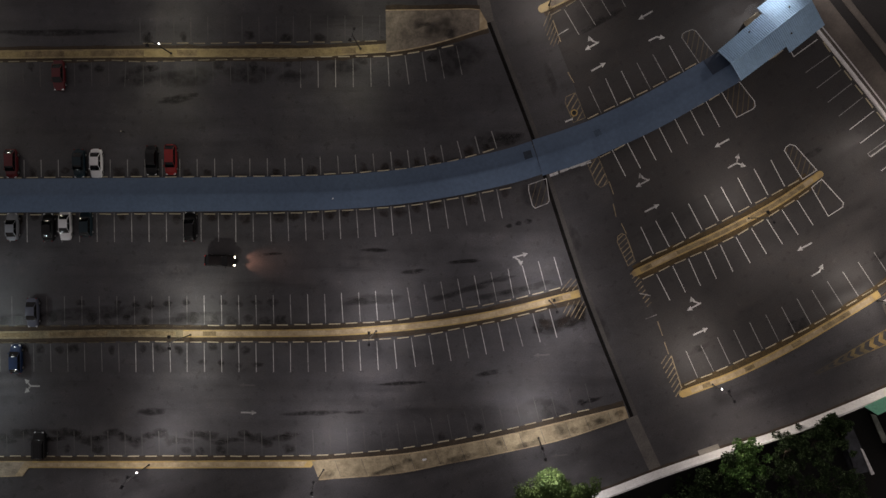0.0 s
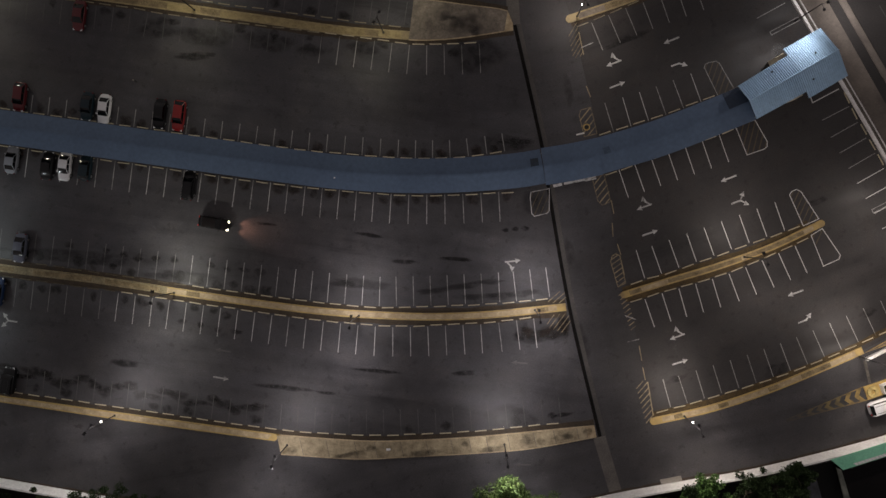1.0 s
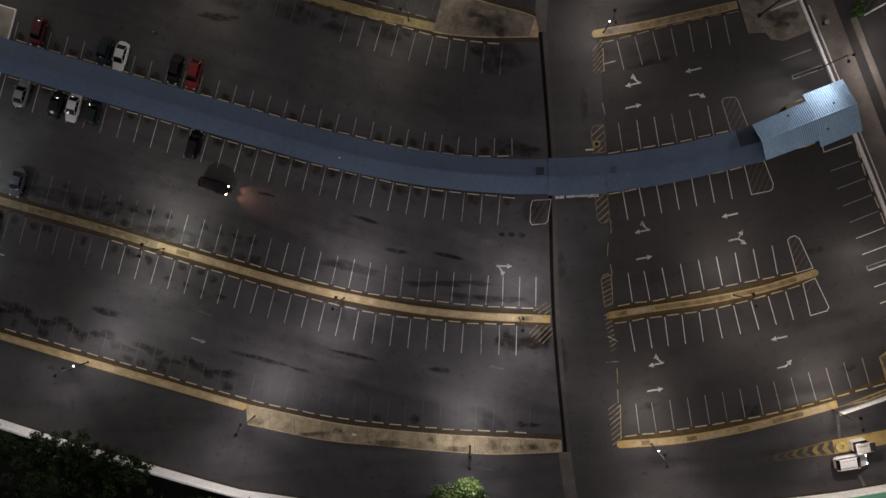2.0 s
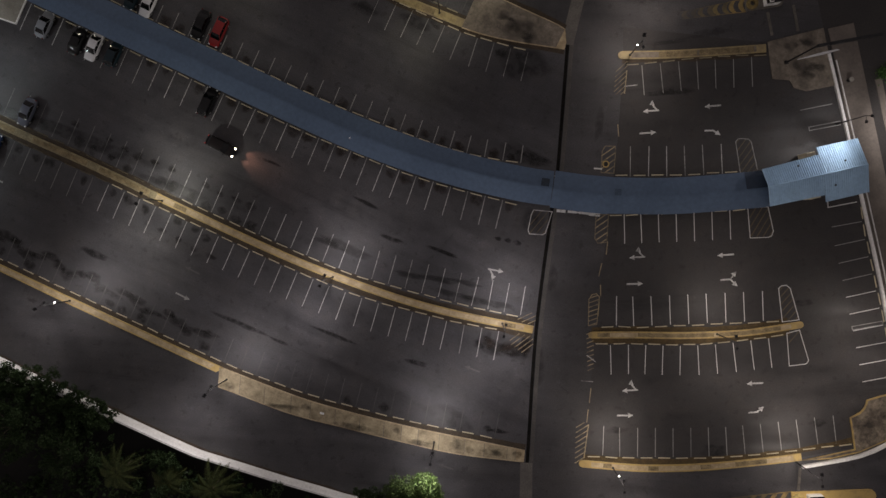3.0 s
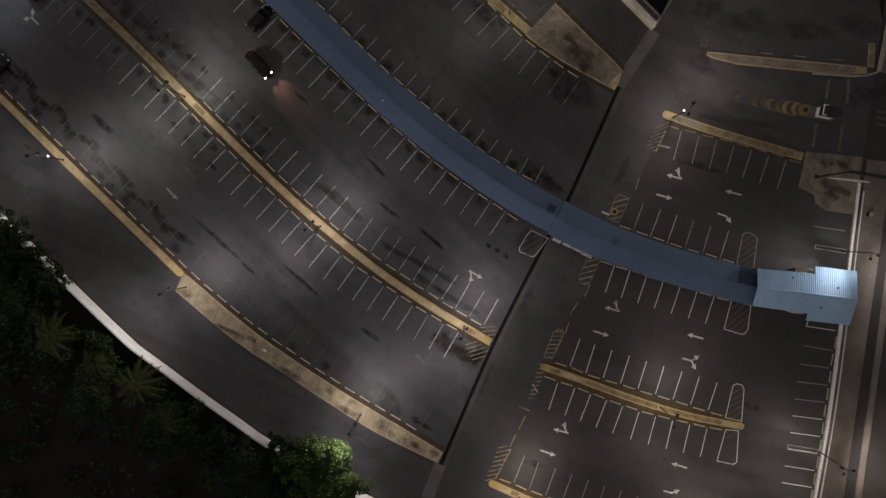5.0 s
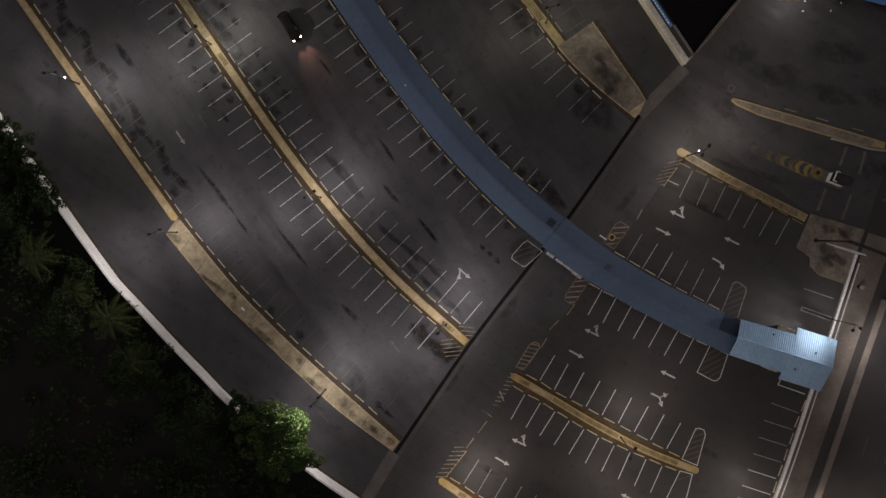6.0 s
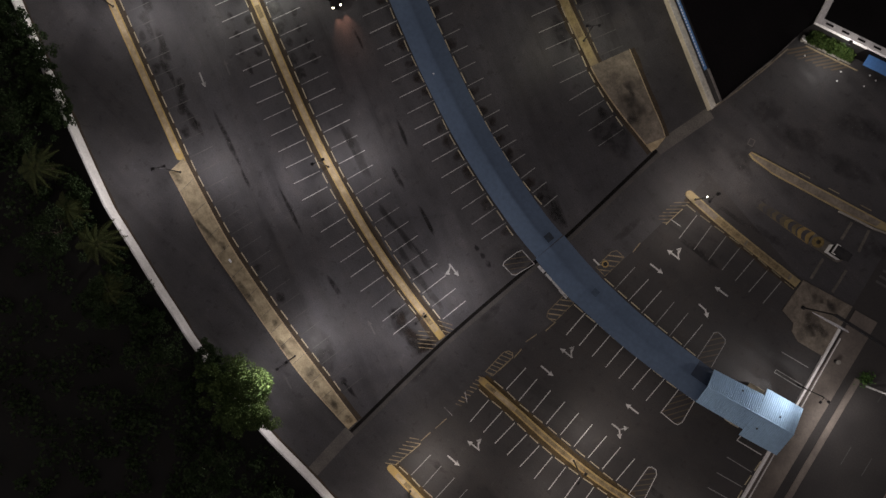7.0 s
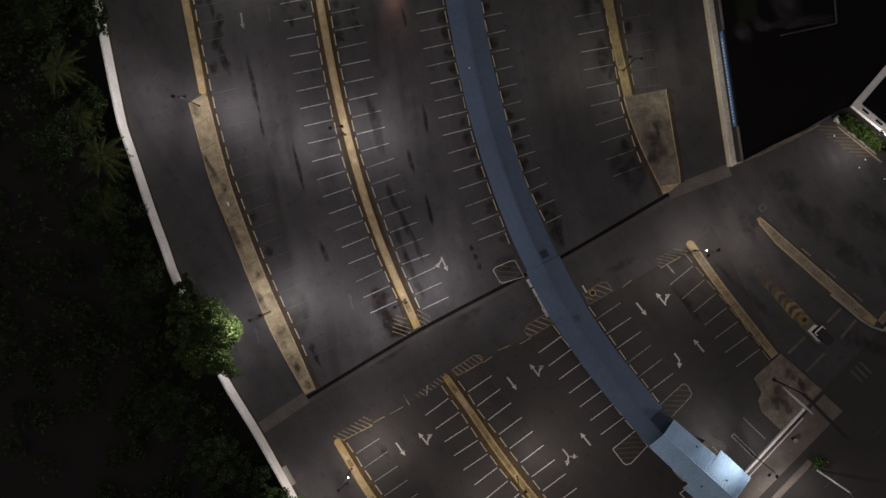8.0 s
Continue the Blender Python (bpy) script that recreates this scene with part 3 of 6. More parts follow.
platform([(25.85, 56.95), (23.6, 59.4), (24.3, 59.95), (26.6, 57.45)], "pale concrete footing beside the entry kerb wall", APRON_DIM, KERB_DULL, inset=0.15)
platform([(-76.8, -1.5), (-72.3, -1.0), (-72.4, 12.6), (-76.8, 12.6)], "pale raised concrete end platform under the walkway roof", CONCRETE, WALL_WHITE, inset=0.3)

STOP_DULL = [((13.77, 47.9), (15.13, 49.0)), ((17.51, 50.93), (18.75, 51.94)), ((21.45, 54.14), (22.8, 55.24))]

# dirt that gathers along the kerbs
dirt_lines = [(MID, 0.6, 1.25), (MID, -0.6, -1.3), (LOW_N, 0.05, 0.75), ([(24.2, -5.9), (30.2, -3.0), (36.9, 0.15), (43.9, 3.95), (49.0, 7.4)], 0.54, 1.2), ([(24.2, -5.9), (30.2, -3.0), (36.9, 0.15), (43.9, 3.95), (49.0, 7.4)], -0.54, -1.2),
              ([(31.2, -23.5), (39.2, -20.3), (46.6, -16.5), (53.8, -12.1), (58.9, -8.8), (65.0, -4.2)], 0.57, 1.35), ([(10.6, 32.3), (16.6, 35.2), (22.6, 38.4), (28.6, 41.7)], -0.6, -1.1), (UP_C, -0.64, -1.2), (UP_C, 0.64, 1.2), (SOUTH_WALL, 0.02, 0.36), ([(-12.0, 26.2), (-9.3, 26.5), (-4.5, 27.5), (2.8, 29.6)], 0.02, -0.6), ([(-12.1, 32.4), (-5.0, 32.4), (1.6, 32.3)], -0.02, 0.7)]
for k, (pts, d0, d1) in enumerate(dirt_lines):
    line = spline(pts, 1.5)
    a = [p + Vector((0, 0)) for p in offset(line, d0)]
    b = offset(line, d1)
    b = [p + (q - p).normalized() * 0.25 * (noise.noise(Vector((q.x * 0.6, q.y * 0.6, d0)))) for p, q in zip(b, a)]
    bm = bmesh.new()
    ribbon(bm, a, b, 0.010)
    tagged(mesh_object("dirt_strip", bm, DIRT_GOLD if k in (3, 4, 5) else DIRT), "dark brown dirt gathered along a kerb", "dirt", kind="stuff")

# ---- painted bays and wheel stops ----


def unit_mesh(name, sx, sy, sz, mat, bevel=0.0):
    """A piece with its near end at the origin, lying along +y."""
    bm = bmesh.new()
    box(bm, 0, sy / 2, 0, sx, sy, sz, bevel)
    if not bevel:
        bmesh.ops.delete(bm, geom=[f for f in bm.faces if f.normal.z < -0.5], context="FACES_ONLY")
    me = bpy.data.meshes.new(name)
    bm.to_mesh(me)
    bm.free()
    me.materials.append(mat)
    return me


LINES = {"worn": unit_mesh("bay_line", 0.1, 4.3, 0.004, LINE_WHITE), "fresh": unit_mesh("bay_line", 0.1, 4.25, 0.004, LINE_FRESH), "mid": unit_mesh("bay_line", 0.1, 4.25, 0.004, LINE_MID), "dim": unit_mesh("bay_line", 0.1, 4.25, 0.004, LINE_DIM), "faint": unit_mesh("bay_line", 0.11, 3.6, 0.004, LINE_FAINT), "short": unit_mesh("bay_line", 0.11, 2.6, 0.004, LINE_MID)}


def stop_mesh():
    bm = bmesh.new()
    prof = [(-0.075, 0), (0.075, 0), (0.048, 0.1), (-0.048, 0.1)]
    ends = [[bm.verts.new((x, y, z)) for y, z in prof] for x in (-0.86, 0.86)]
    for v in ends[0] + ends[1]:
        if v.co.z > 0.05:
            v.co.x *= 0.97
    for k in range(4):
        bm.faces.new((ends[0][k], ends[0][(k + 1) % 4], ends[1][(k + 1) % 4], ends[1][k]))
    bm.faces.new(ends[0][::-1]), bm.faces.new(ends[1])
    bmesh.ops.recalc_face_normals(bm, faces=bm.faces)
    me = bpy.data.meshes.new("wheel_stop")
    bm.to_mesh(me)
    bm.free()
    me.materials.append(STOP_YELLOW)
    return me


STOP, STOP_OLD, STOP_GRIMY = stop_mesh(), stop_mesh(), stop_mesh()
STOP_GRIMY.materials[0] = worn_paint("stop_grimy_paint", (0.13, 0.105, 0.06), (0.05, 0.042, 0.028), (0.4, 0.66), 1.2)
STOP_OLD.materials[0] = worn_paint("stop_old_paint", (0.27, 0.235, 0.155), (0.10, 0.085, 0.06), (0.34, 0.6), 1.2)
rng = random.Random(7)


def at_index(heads, i):
    """The head of bay line i, and the direction of the row there, through a few known heads."""
    k = 0
    while k < len(heads) - 2 and i > heads[k + 1][0]:
        k += 1
    q = [heads[max(0, k - 1)], heads[k], heads[k + 1], heads[min(len(heads) - 1, k + 2)]]
    f = (i - q[1][0]) / (q[2][0] - q[1][0])
    b, c = Vector(q[1][1:]), Vector(q[2][1:])
    span = q[2][0] - q[1][0]
    m0 = (c - Vector(q[0][1:])) / (q[2][0] - q[0][0]) * span
    m1 = (Vector(q[3][1:]) - b) / (q[3][0] - q[1][0]) * span
    f2, f3 = f * f, f**3
    p = (2 * f3 - 3 * f2 + 1) * b + (f3 - 2 * f2 + f) * m0 + (3 * f2 - 2 * f3) * c + (f3 - f2) * m1
    d = (6 * f2 - 6 * f) * b + (3 * f2 - 4 * f + 1) * m0 + (6 * f - 6 * f2) * c + (3 * f2 - 2 * f) * m1
    return p, d.normalized()


def bay_row(heads, i0, i1, side, style, parent, stops=True, gap=0.2, skip=(), oil=0.0, stop_range=None, z=0.006, stain_mat=None, drips=None, oil_range=(-99, 99), stop=None, dull=-99):
    """Bay lines i0..i1 with wheel stops between them; side +1: bays lie to the left of the row's direction; before line dull they are grimy."""
    blots = bmesh.new()
    for i in range(i0, i1 + 1):
        p, d = at_index(heads, i)
        turn = math.degrees(math.atan2(d.y, d.x)) + (0 if side > 0 else 180)
        if i not in skip:
            piece("bay_line", LINES["dim" if i < dull else style], parent, pose(p.x, p.y, z, 0, 0, turn + rng.uniform(-0.5, 0.5)))
        if i < i1:
            p, d = at_index(heads, i + 0.5)
            n = Vector((-d.y, d.x)) * side
            if stops and (stop_range is None or stop_range[0] <= i < stop_range[1]):
                s = new("wheel_stop", STOP_GRIMY if i < dull else stop or STOP)
                q = p - n * gap
                s.matrix_world = pose(q.x + rng.uniform(-0.06, 0.06), q.y + rng.uniform(-0.05, 0.05), 0.012, 0, 0, math.degrees(math.atan2(d.y, d.x)) + rng.uniform(-1.6, 1.6))
                tagged(s, "grimy dark wheel stop at a bay" if i < dull else "worn yellow concrete wheel stop at a bay", "wheel stop", "wheel stops")
            if rng.random() < oil and oil_range[0] <= i < oil_range[1]:
                c = p + n * rng.uniform(0.45, 1.05) + d * rng.uniform(-0.4, 0.3)
                blob(blots, c.x, c.y, rng.uniform(0.5, 0.95), rng.uniform(0.45, 0.85), rng.uniform(0, 6), 0.0075 + rng.random() * 0.002, turn=rng.uniform(-0.4, 0.4))
        if drips and drips[0] <= i <= drips[1] and rng.random() < 0.85:
            p, d = at_index(heads, i + rng.uniform(-0.12, 0.12))
            c = p + Vector((-d.y, d.x)) * side * rng.uniform(2.8, 3.3)
            blob(blots, c.x, c.y, rng.uniform(0.5, 1.0), rng.uniform(0.35, 0.6), rng.uniform(0, 6), 0.0095 + rng.random() * 0.001, turn=math.atan2(d.y, d.x))
    if oil:
        tagged(mesh_object("oil_stains", blots, stain_mat or OIL), "dark oil stains on the asphalt of bays", "stains", kind="stuff")
    else:
        blots.free()


def blob(bm, x, y, rx, ry, seed, z, n=14, turn=0.0):
    """A ragged round patch whose rim thins out."""
    fade = bm.verts.layers.float.get("fade") or bm.verts.layers.float.new("fade")
    rings = []
    for s, f in ((0.5, 1.0), (0.85, 0.75), (1.2, 0.0)):
        ring = []
        for k in range(n):
            a = k * math.tau / n
            r = s * (1 + 0.45 * noise.noise(Vector((math.cos(a) * 1.3 + seed * 7.1, math.sin(a) * 1.3, seed))))
            u, v = rx * r * math.cos(a), ry * r * math.sin(a)
            q = bm.verts.new((x + u * math.cos(turn) - v * math.sin(turn), y + u * math.sin(turn) + v * math.cos(turn), z))
            q[fade] = f
            ring.append(q)
        rings.append(ring)
    bm.faces.new(rings[0])
    for a, b in zip(rings, rings[1:]):
        for k in range(n):
            bm.faces.new((a[k], a[(k + 1) % n], b[(k + 1) % n], b[k]))


for p, q in STOP_DULL:
    p, q = Vector(p), Vector(q)
    c, d = (p + q) / 2, q - p
    ob = new("wheel_stop", STOP_OLD)
    ob.matrix_world = pose(c.x, c.y, 0.012, 0, 0, math.degrees(math.atan2(d.y, d.x)))
    tagged(ob, "worn dull yellow wheel stop beside the entry island", "wheel stop", "wheel stops")

W1 = [(-15, -74.4, 8.2), (0, -34.95, 8.3), (4, -24.4, 8.4), (9, -11.2, 9.2), (12, -3.6, 10.2), (14, 1.6, 11.5), (16, 6.6, 13.0)]
W2 = [(-2, -74.2, 2.8), (7, -50.2, 2.85), (16, -26.7, 3.0), (22, -11.4, 3.8), (25, -3.6, 4.8), (28, 4.1, 6.3)]
W3 = [(-2, -74.1, -13.9), (7, -49.9, -13.8), (12, -36.7, -13.7), (17, -23.7, -13.5), (21, -13.4, -13.0), (23, -8.3, -12.4), (29, 6.6, -9.6), (31, 11.3, -8.4), (33, 16.0, -7.1)]
W4 = [(-3, -73.3, -16.9), (7, -47.2, -16.6), (14, -29, -16.5), (18, -18.7, -16.3), (22, -8.4, -15.6), (27, 4.3, -13.2), (29, 9.4, -11.9), (31, 14.2, -10.6)]
W5 = [(0, -75, -33.8), (10.6, -47.4, -33.4), (20.15, -22.6, -33.0), (24.75, -10.7, -31.9), (28, -2.4, -30.5), (31.25, 5.9, -28.7), (34.5, 14.2, -26.6), (36.8, 20.0, -25.1)]
W6 = [(-8, -74.3, 25.2), (0, -53.4, 25.3), (2, -48.2, 25.1), (12, -22.1, 25.5), (16, -11.8, 25.6), (18, -6.8, 26.2), (20, -1.8, 27.1), (21, 0.7, 27.7)]
W7 = [(0, -48.6, 28.1), (14, -13.0, 28.1)]
bay_row(W1, -14, 15, 1, "short", west_lot, oil=0.75, gap=0.02, stain_mat=RUST)
bay_row(W2, -1, 29, -1, "worn", west_lot, oil=0.75, gap=-0.15, stain_mat=RUST, skip=(29,))
bay_row(W3, -1, 32, 1, "worn", west_lot, oil=0.85, drips=(3, 15), oil_range=(-1, 16), dull=11)
bay_row(W4, -3, 30, -1, "worn", west_lot, oil=0.75, drips=(10, 13), oil_range=(-3, 13), dull=6)
bay_row(W5, 0, 36, 1, "faint", west_lot, oil=0.25, stop_range=(0, 37))
bay_row(W6, -8, 11, -1, "faint", west_lot, oil=0.4, stop=STOP_OLD)
bay_row(W6, 11, 20, -1, "mid", west_lot, oil=0.2)
bay_row(W7, 0, 14, 1, "faint", west_lot, oil=0.2, stop=STOP_OLD)

E1 = [(-1, 11.5, 31.0), (0, 13.8, 32.2), (3, 20.5, 36.2), (6, 27.3, 39.8), (7, 29.4, 40.9)]
E2 = [(0, 19.2, 17.2), (2.5, 25.1, 20.0), (5, 30.9, 23.1), (6, 33.1, 24.3)]
E3 = [(-1, 18.7, 10.9), (0, 20.8, 11.9), (1, 22.9, 13.0), (6, 34.1, 18.9), (7, 36.3, 20.2)]
E4 = [(-1, 24.6, -4.2), (0, 26.8, -3.1), (1, 29.1, -2.1), (8, 45.4, 6.6), (9, 47.8, 7.9)]
E5 = [(-1, 25.1, -7.2), (0, 27.3, -6.1), (1, 29.6, -4.9), (5, 38.6, -0.7), (9, 47.2, 4.6), (10, 49.3, 6.1)]
E6 = [(-1, 31.0, -22.2), (0, 33.3, -21.1), (1, 35.6, -20.2), (7, 49.4, -13.3), (13, 62.6, -5.0), (14, 64.7, -3.6)]
EE = [(-1, 50.1, 27.4), (0, 51.6, 25.3), (1, 53.1, 23.2), (5, 59.3, 15.3), (9, 65.3, 7.3), (10, 66.7, 5.4)]
bay_row(E1, -1, 7, -1, "mid", east_lot, skip=(-1, 7), stop=STOP_OLD)
bay_row(E2, -1, 6, 1, "worn", east_lot, gap=-0.15, skip=(-1, 6))
bay_row(E3, -1, 7, -1, "fresh", east_lot, gap=-0.15, skip=(-1, 7))
bay_row(E4, -1, 9, 1, "fresh", east_lot, skip=(-1, 9))
bay_row(E5, -1, 10, -1, "fresh", east_lot, skip=(-1, 10))
bay_row(E6, -1, 14, 1, "mid", east_lot, skip=(-1, 14))
bay_row(EE, -1, 4, -1, "mid", east_lot, skip=(-1, 4))
bay_row(EE, 4, 10, -1, "fresh", east_lot, skip=(10,))


def stroke(bm, pts, w, z=0.007, closed=False):
    """A painted line of width w along a few points."""
    p = [Vector(q) for q in pts]
    n = len(p)
    for k in range(n if closed else n - 1):
        a, b = p[k], p[(k + 1) % n]
        d = (b - a).normalized() * w / 2
        s = Vector((-d.y, d.x))
        a, b = a - d, b + d
        flat(bm, [tuple(a - s), tuple(b - s), tuple(b + s), tuple(a + s)], z + 0.0006 * (k % 3))


def clip(a, b, poly):
    """The part of the segment a-b inside a convex polygon."""
    area = sum(p[0] * q[1] - q[0] * p[1] for p, q in zip(poly, poly[1:] + poly[:1]))
    if area < 0:
        poly = poly[::-1]
    t0, t1 = 0.0, 1.0
    d = b - a
    for p, q in zip(poly, poly[1:] + poly[:1]):
        e = Vector(q) - Vector(p)
        n = Vector((-e.y, e.x))
        den, num = n.dot(d), n.dot(Vector(p) - a)
        if abs(den) < 1e-9:
            if num > 0:
                return None
        elif den > 0:
            t0 = max(t0, num / den)
        else:
            t1 = min(t1, num / den)
    return (a + d * t0, a + d * t1) if t1 - t0 > 0.02 else None


def hatch(poly, angle, parent, gap=0.75, w=0.16, outline=LINE_FRESH, stripes=None, border=True):
    c = sum((Vector(p) for p in poly), Vector((0, 0))) / len(poly)
    u = Vector((math.cos(radians(angle)), math.sin(radians(angle))))
    v = Vector((-u.y, u.x))
    bm = bmesh.new()
    for k in range(-14, 15) if gap < 10 else ():
        s = clip(c + v * gap * k - u * 12, c + v * gap * k + u * 12, poly)
        if s:
            stroke(bm, s, w, 0.0105)
    if bm.verts:
        tagged(part("hatching", bm, stripes or (HATCH_YELLOW if outline is HATCH_YELLOW else HATCH_BROWN), parent), kind="stuff")
    if border:
        bm = bmesh.new()
        stroke(bm, poly, 0.1, 0.0125, True)
        part("hatch_border", bm, outline, parent)


hatch([(12.0, 26.8), (10.8, 30.0), (11.1, 31.7), (11.6, 32.0), (12.2, 30.6), (13.4, 27.5)], 68, east_lot, outline=HATCH_YELLOW, gap=0.48, w=0.13, border=False, stripes=HATCH_DULL)
hatch([(15.2, 15.9), (14.0, 18.8), (14.1, 19.6), (15.4, 20.2), (15.9, 19.2), (16.9, 16.6)], 60, east_lot, outline=HATCH_YELLOW)
hatch([(33.2, 24.2), (30.6, 28.0), (30.7, 28.5), (31.2, 28.8), (32.1, 29.1), (32.6, 28.9), (35.3, 25.5)], 80, east_lot, outline=LINE_MID)
hatch([(17.2, 10.1), (18.5, 7.0), (19.2, 6.5), (20.3, 7.2), (18.8, 10.9)], 60, east_lot, outline=HATCH_YELLOW)
hatch([(36.3, 20.2), (38.5, 16.5), (40.8, 17.7), (41.1, 18.1), (41.0, 18.8), (38.8, 21.6)], 85, east_lot)
hatch([(47.9, 7.6), (45.3, 11.7), (45.5, 12.2), (46.1, 12.6), (46.8, 12.4), (49.9, 8.9)], 75, east_lot)
hatch([(51.6, 2.3), (49.2, 6.4), (50.6, 7.6), (53.7, 4.2), (53.6, 3.6)], 75, east_lot, gap=20)
hatch([(50.4, 5.0), (49.2, 6.4), (50.6, 7.6), (51.3, 6.7)], 75, east_lot, border=False)
hatch([(23.2, -4.9), (21.6, -1.4), (21.7, -0.6), (22.2, -0.2), (22.8, -0.4), (24.2, -4.2)], 45, east_lot, outline=HATCH_YELLOW, gap=0.62, w=0.13)
hatch([(23.1, -5.3), (26.1, -11.0), (26.7, -10.6), (24.3, -5.6)], 48, east_lot, outline=HATCH_YELLOW, gap=0.62, w=0.13, border=False)
hatch([(30.3, -24.1), (28.0, -18.9), (28.4, -18.0), (29.5, -18.0), (31.2, -22.9)], 58, east_lot, outline=HATCH_YELLOW, gap=0.62, w=0.14, border=False)
bm = bmesh.new()
stroke(bm, [(29.55, -18.1), (31.0, -22.6)], 0.13, 0.011)
part("edge_line", bm, HATCH_YELLOW, east_lot)
hatch([(8.75, 6.9), (8.75, 6.1), (9.3, 3.9), (9.7, 3.5), (11.5, 4.2), (11.75, 4.6), (11.3, 7.8)], 75, west_lot, outline=LINE_WHITE, w=0.12)
hatch([(13.0, -8.4), (14.9, -6.8), (16.0, -6.9), (16.3, -8.1), (14.6, -8.6)], 50, west_lot, w=0.11, gap=0.6, outline=HATCH_YELLOW, border=False)
hatch([(13.6, -10.6), (16.6, -9.8), (17.2, -11.0), (16.2, -12.6), (14.0, -12.2)], 62, west_lot, w=0.11, gap=0.6, outline=HATCH_YELLOW, border=False)
hatch([(-76.4, -9.6), (-72.0, -9.3), (-71.7, -14.0), (-76.4, -14.2)], 108, west_lot, outline=LINE_DIM, stripes=HATCH_DULL, gap=0.55, w=0.2)
bm = bmesh.new()
for p, q in (((20.4, 7.3), (21.0, 5.6)), ((21.0, 4.1), (21.4, 2.3)), ((22.2, 1.2), (22.9, -0.2)), ((23.1, -1.1), (23.8, -3.0)), ((15.2, 21.7), (14.4, 23.1)), ((27.5, -13.0), (28.2, -15.0)), ((28.5, -16.0), (29.1, -17.7)), ((13.3, 27.6), (12.2, 30.6))):
    stroke(bm, [p, q], 0.12, 0.011)
part("edge_line", bm, HATCH_YELLOW, east_lot)
ring = [(15.3 + 0.42 * math.cos(k * math.tau / 14), 17.3 + 0.42 * math.sin(k * math.tau / 14)) for k in range(14)]
bm = bmesh.new()
stroke(bm, ring, 0.16, 0.016, True)
cover = tagged(mesh_object("manhole", bm, KERB_YELLOW), "round iron manhole with a yellow painted rim", "manhole", kind="structure")
bm = bmesh.new()
flat(bm, ring, 0.0135)
part("cover", bm, STEEL_DARK, cover)
bm = bmesh.new()
stroke(bm, [(12.9, 28.5), (14.4, 29.4)], 0.13, 0.011)
stroke(bm, [(24.9, -8.9), (26.4, -9.2)], 0.11, 0.011)
stroke(bm, [(25.8, -12.6), (27.3, -12.0)], 0.13, 0.011)
part("edge_line", bm, LINE_WHITE, east_lot)
for a, b in (((36.9, 35.9), (40.4, 38.5)),):
    bm = bmesh.new()
    stroke(bm, [a, b], 0.11, 0.011)
    part("bay_line", bm, LINE_MID, east_lot)
for c, ang, ln in (((40.9, 35.3), 36, 4.4), ((58.9, 12.3), 36, 4.3)):
    bm = bmesh.new()
    u = Vector((math.cos(radians(ang)), math.sin(radians(ang))))
    v = Vector((-u.y, u.x))
    c = Vector(c)
    stroke(bm, [c - u * ln / 2 + v * 0.25, c + u * ln / 2 + v * 0.25, c + u * ln / 2 - v * 0.25, c - u * ln / 2 - v * 0.25], 0.1, 0.011, True)
    part("bay_line", bm, LINE_MID, east_lot)
bm = bmesh.new()
stroke(bm, [(45.7, 26.5), (46.45, 25.1), (49.7, 27.5)], 0.13, 0.011)
part("bay_line", bm, LINE_FRESH, east_lot)


def arrow(kind, x, y, turn, mat, parent, size=1.0):
    """A painted lane arrow: its tail at -1.15 and its tip at 1.15 along its own x."""
    bm = bmesh.new()

    def head(tx, ty, ang, r=0.75):
        u = Vector((math.cos(radians(ang)), math.sin(radians(ang))))
        v = Vector((-u.y, u.x))
        t = Vector((tx, ty))
        flat(bm, [tuple(t + u * r), tuple(t + v * r * 0.5), tuple(t - v * r * 0.5)], 0.012)

    if kind == "straight":
        stroke(bm, [(-1.1, 0), (0.4, 0)], 0.24, 0.011)
        head(0.4, 0, 0)
    elif kind == "left_and_ahead":
        stroke(bm, [(-1.05, 0), (0.4, 0)], 0.22, 0.011)
        head(0.4, 0, 0)
        stroke(bm, [(-0.9, 0), (-0.25, -0.85)], 0.22, 0.0112)
        head(-0.2, -0.8, -100)
    elif kind == "fork":
        stroke(bm, [(-1.2, 0), (0.1, 0)], 0.24, 0.011)
        stroke(bm, [(0.1, 0), (0.6, 0.6)], 0.2, 0.0112)
        stroke(bm, [(0.1, 0), (0.6, -0.6)], 0.2, 0.0114)
        head(0.5, 0.55, 45)
        head(0.5, -0.55, -45)
    else:
        sgn = 1 if kind == "turn_left" else -1
        stroke(bm, [(-1.1, -0.25 * sgn), (0.0, -0.22 * sgn), (0.5, 0.1 * sgn)], 0.22, 0.011)
        head(0.45, 0.05 * sgn, 38 * sgn)
    for v in bm.verts:
        v.co.x *= size
        v.co.y *= size
    ob = part("arrow", bm, mat, parent)
    ob.matrix_local = pose(x, y, 0, 0, 0, turn)


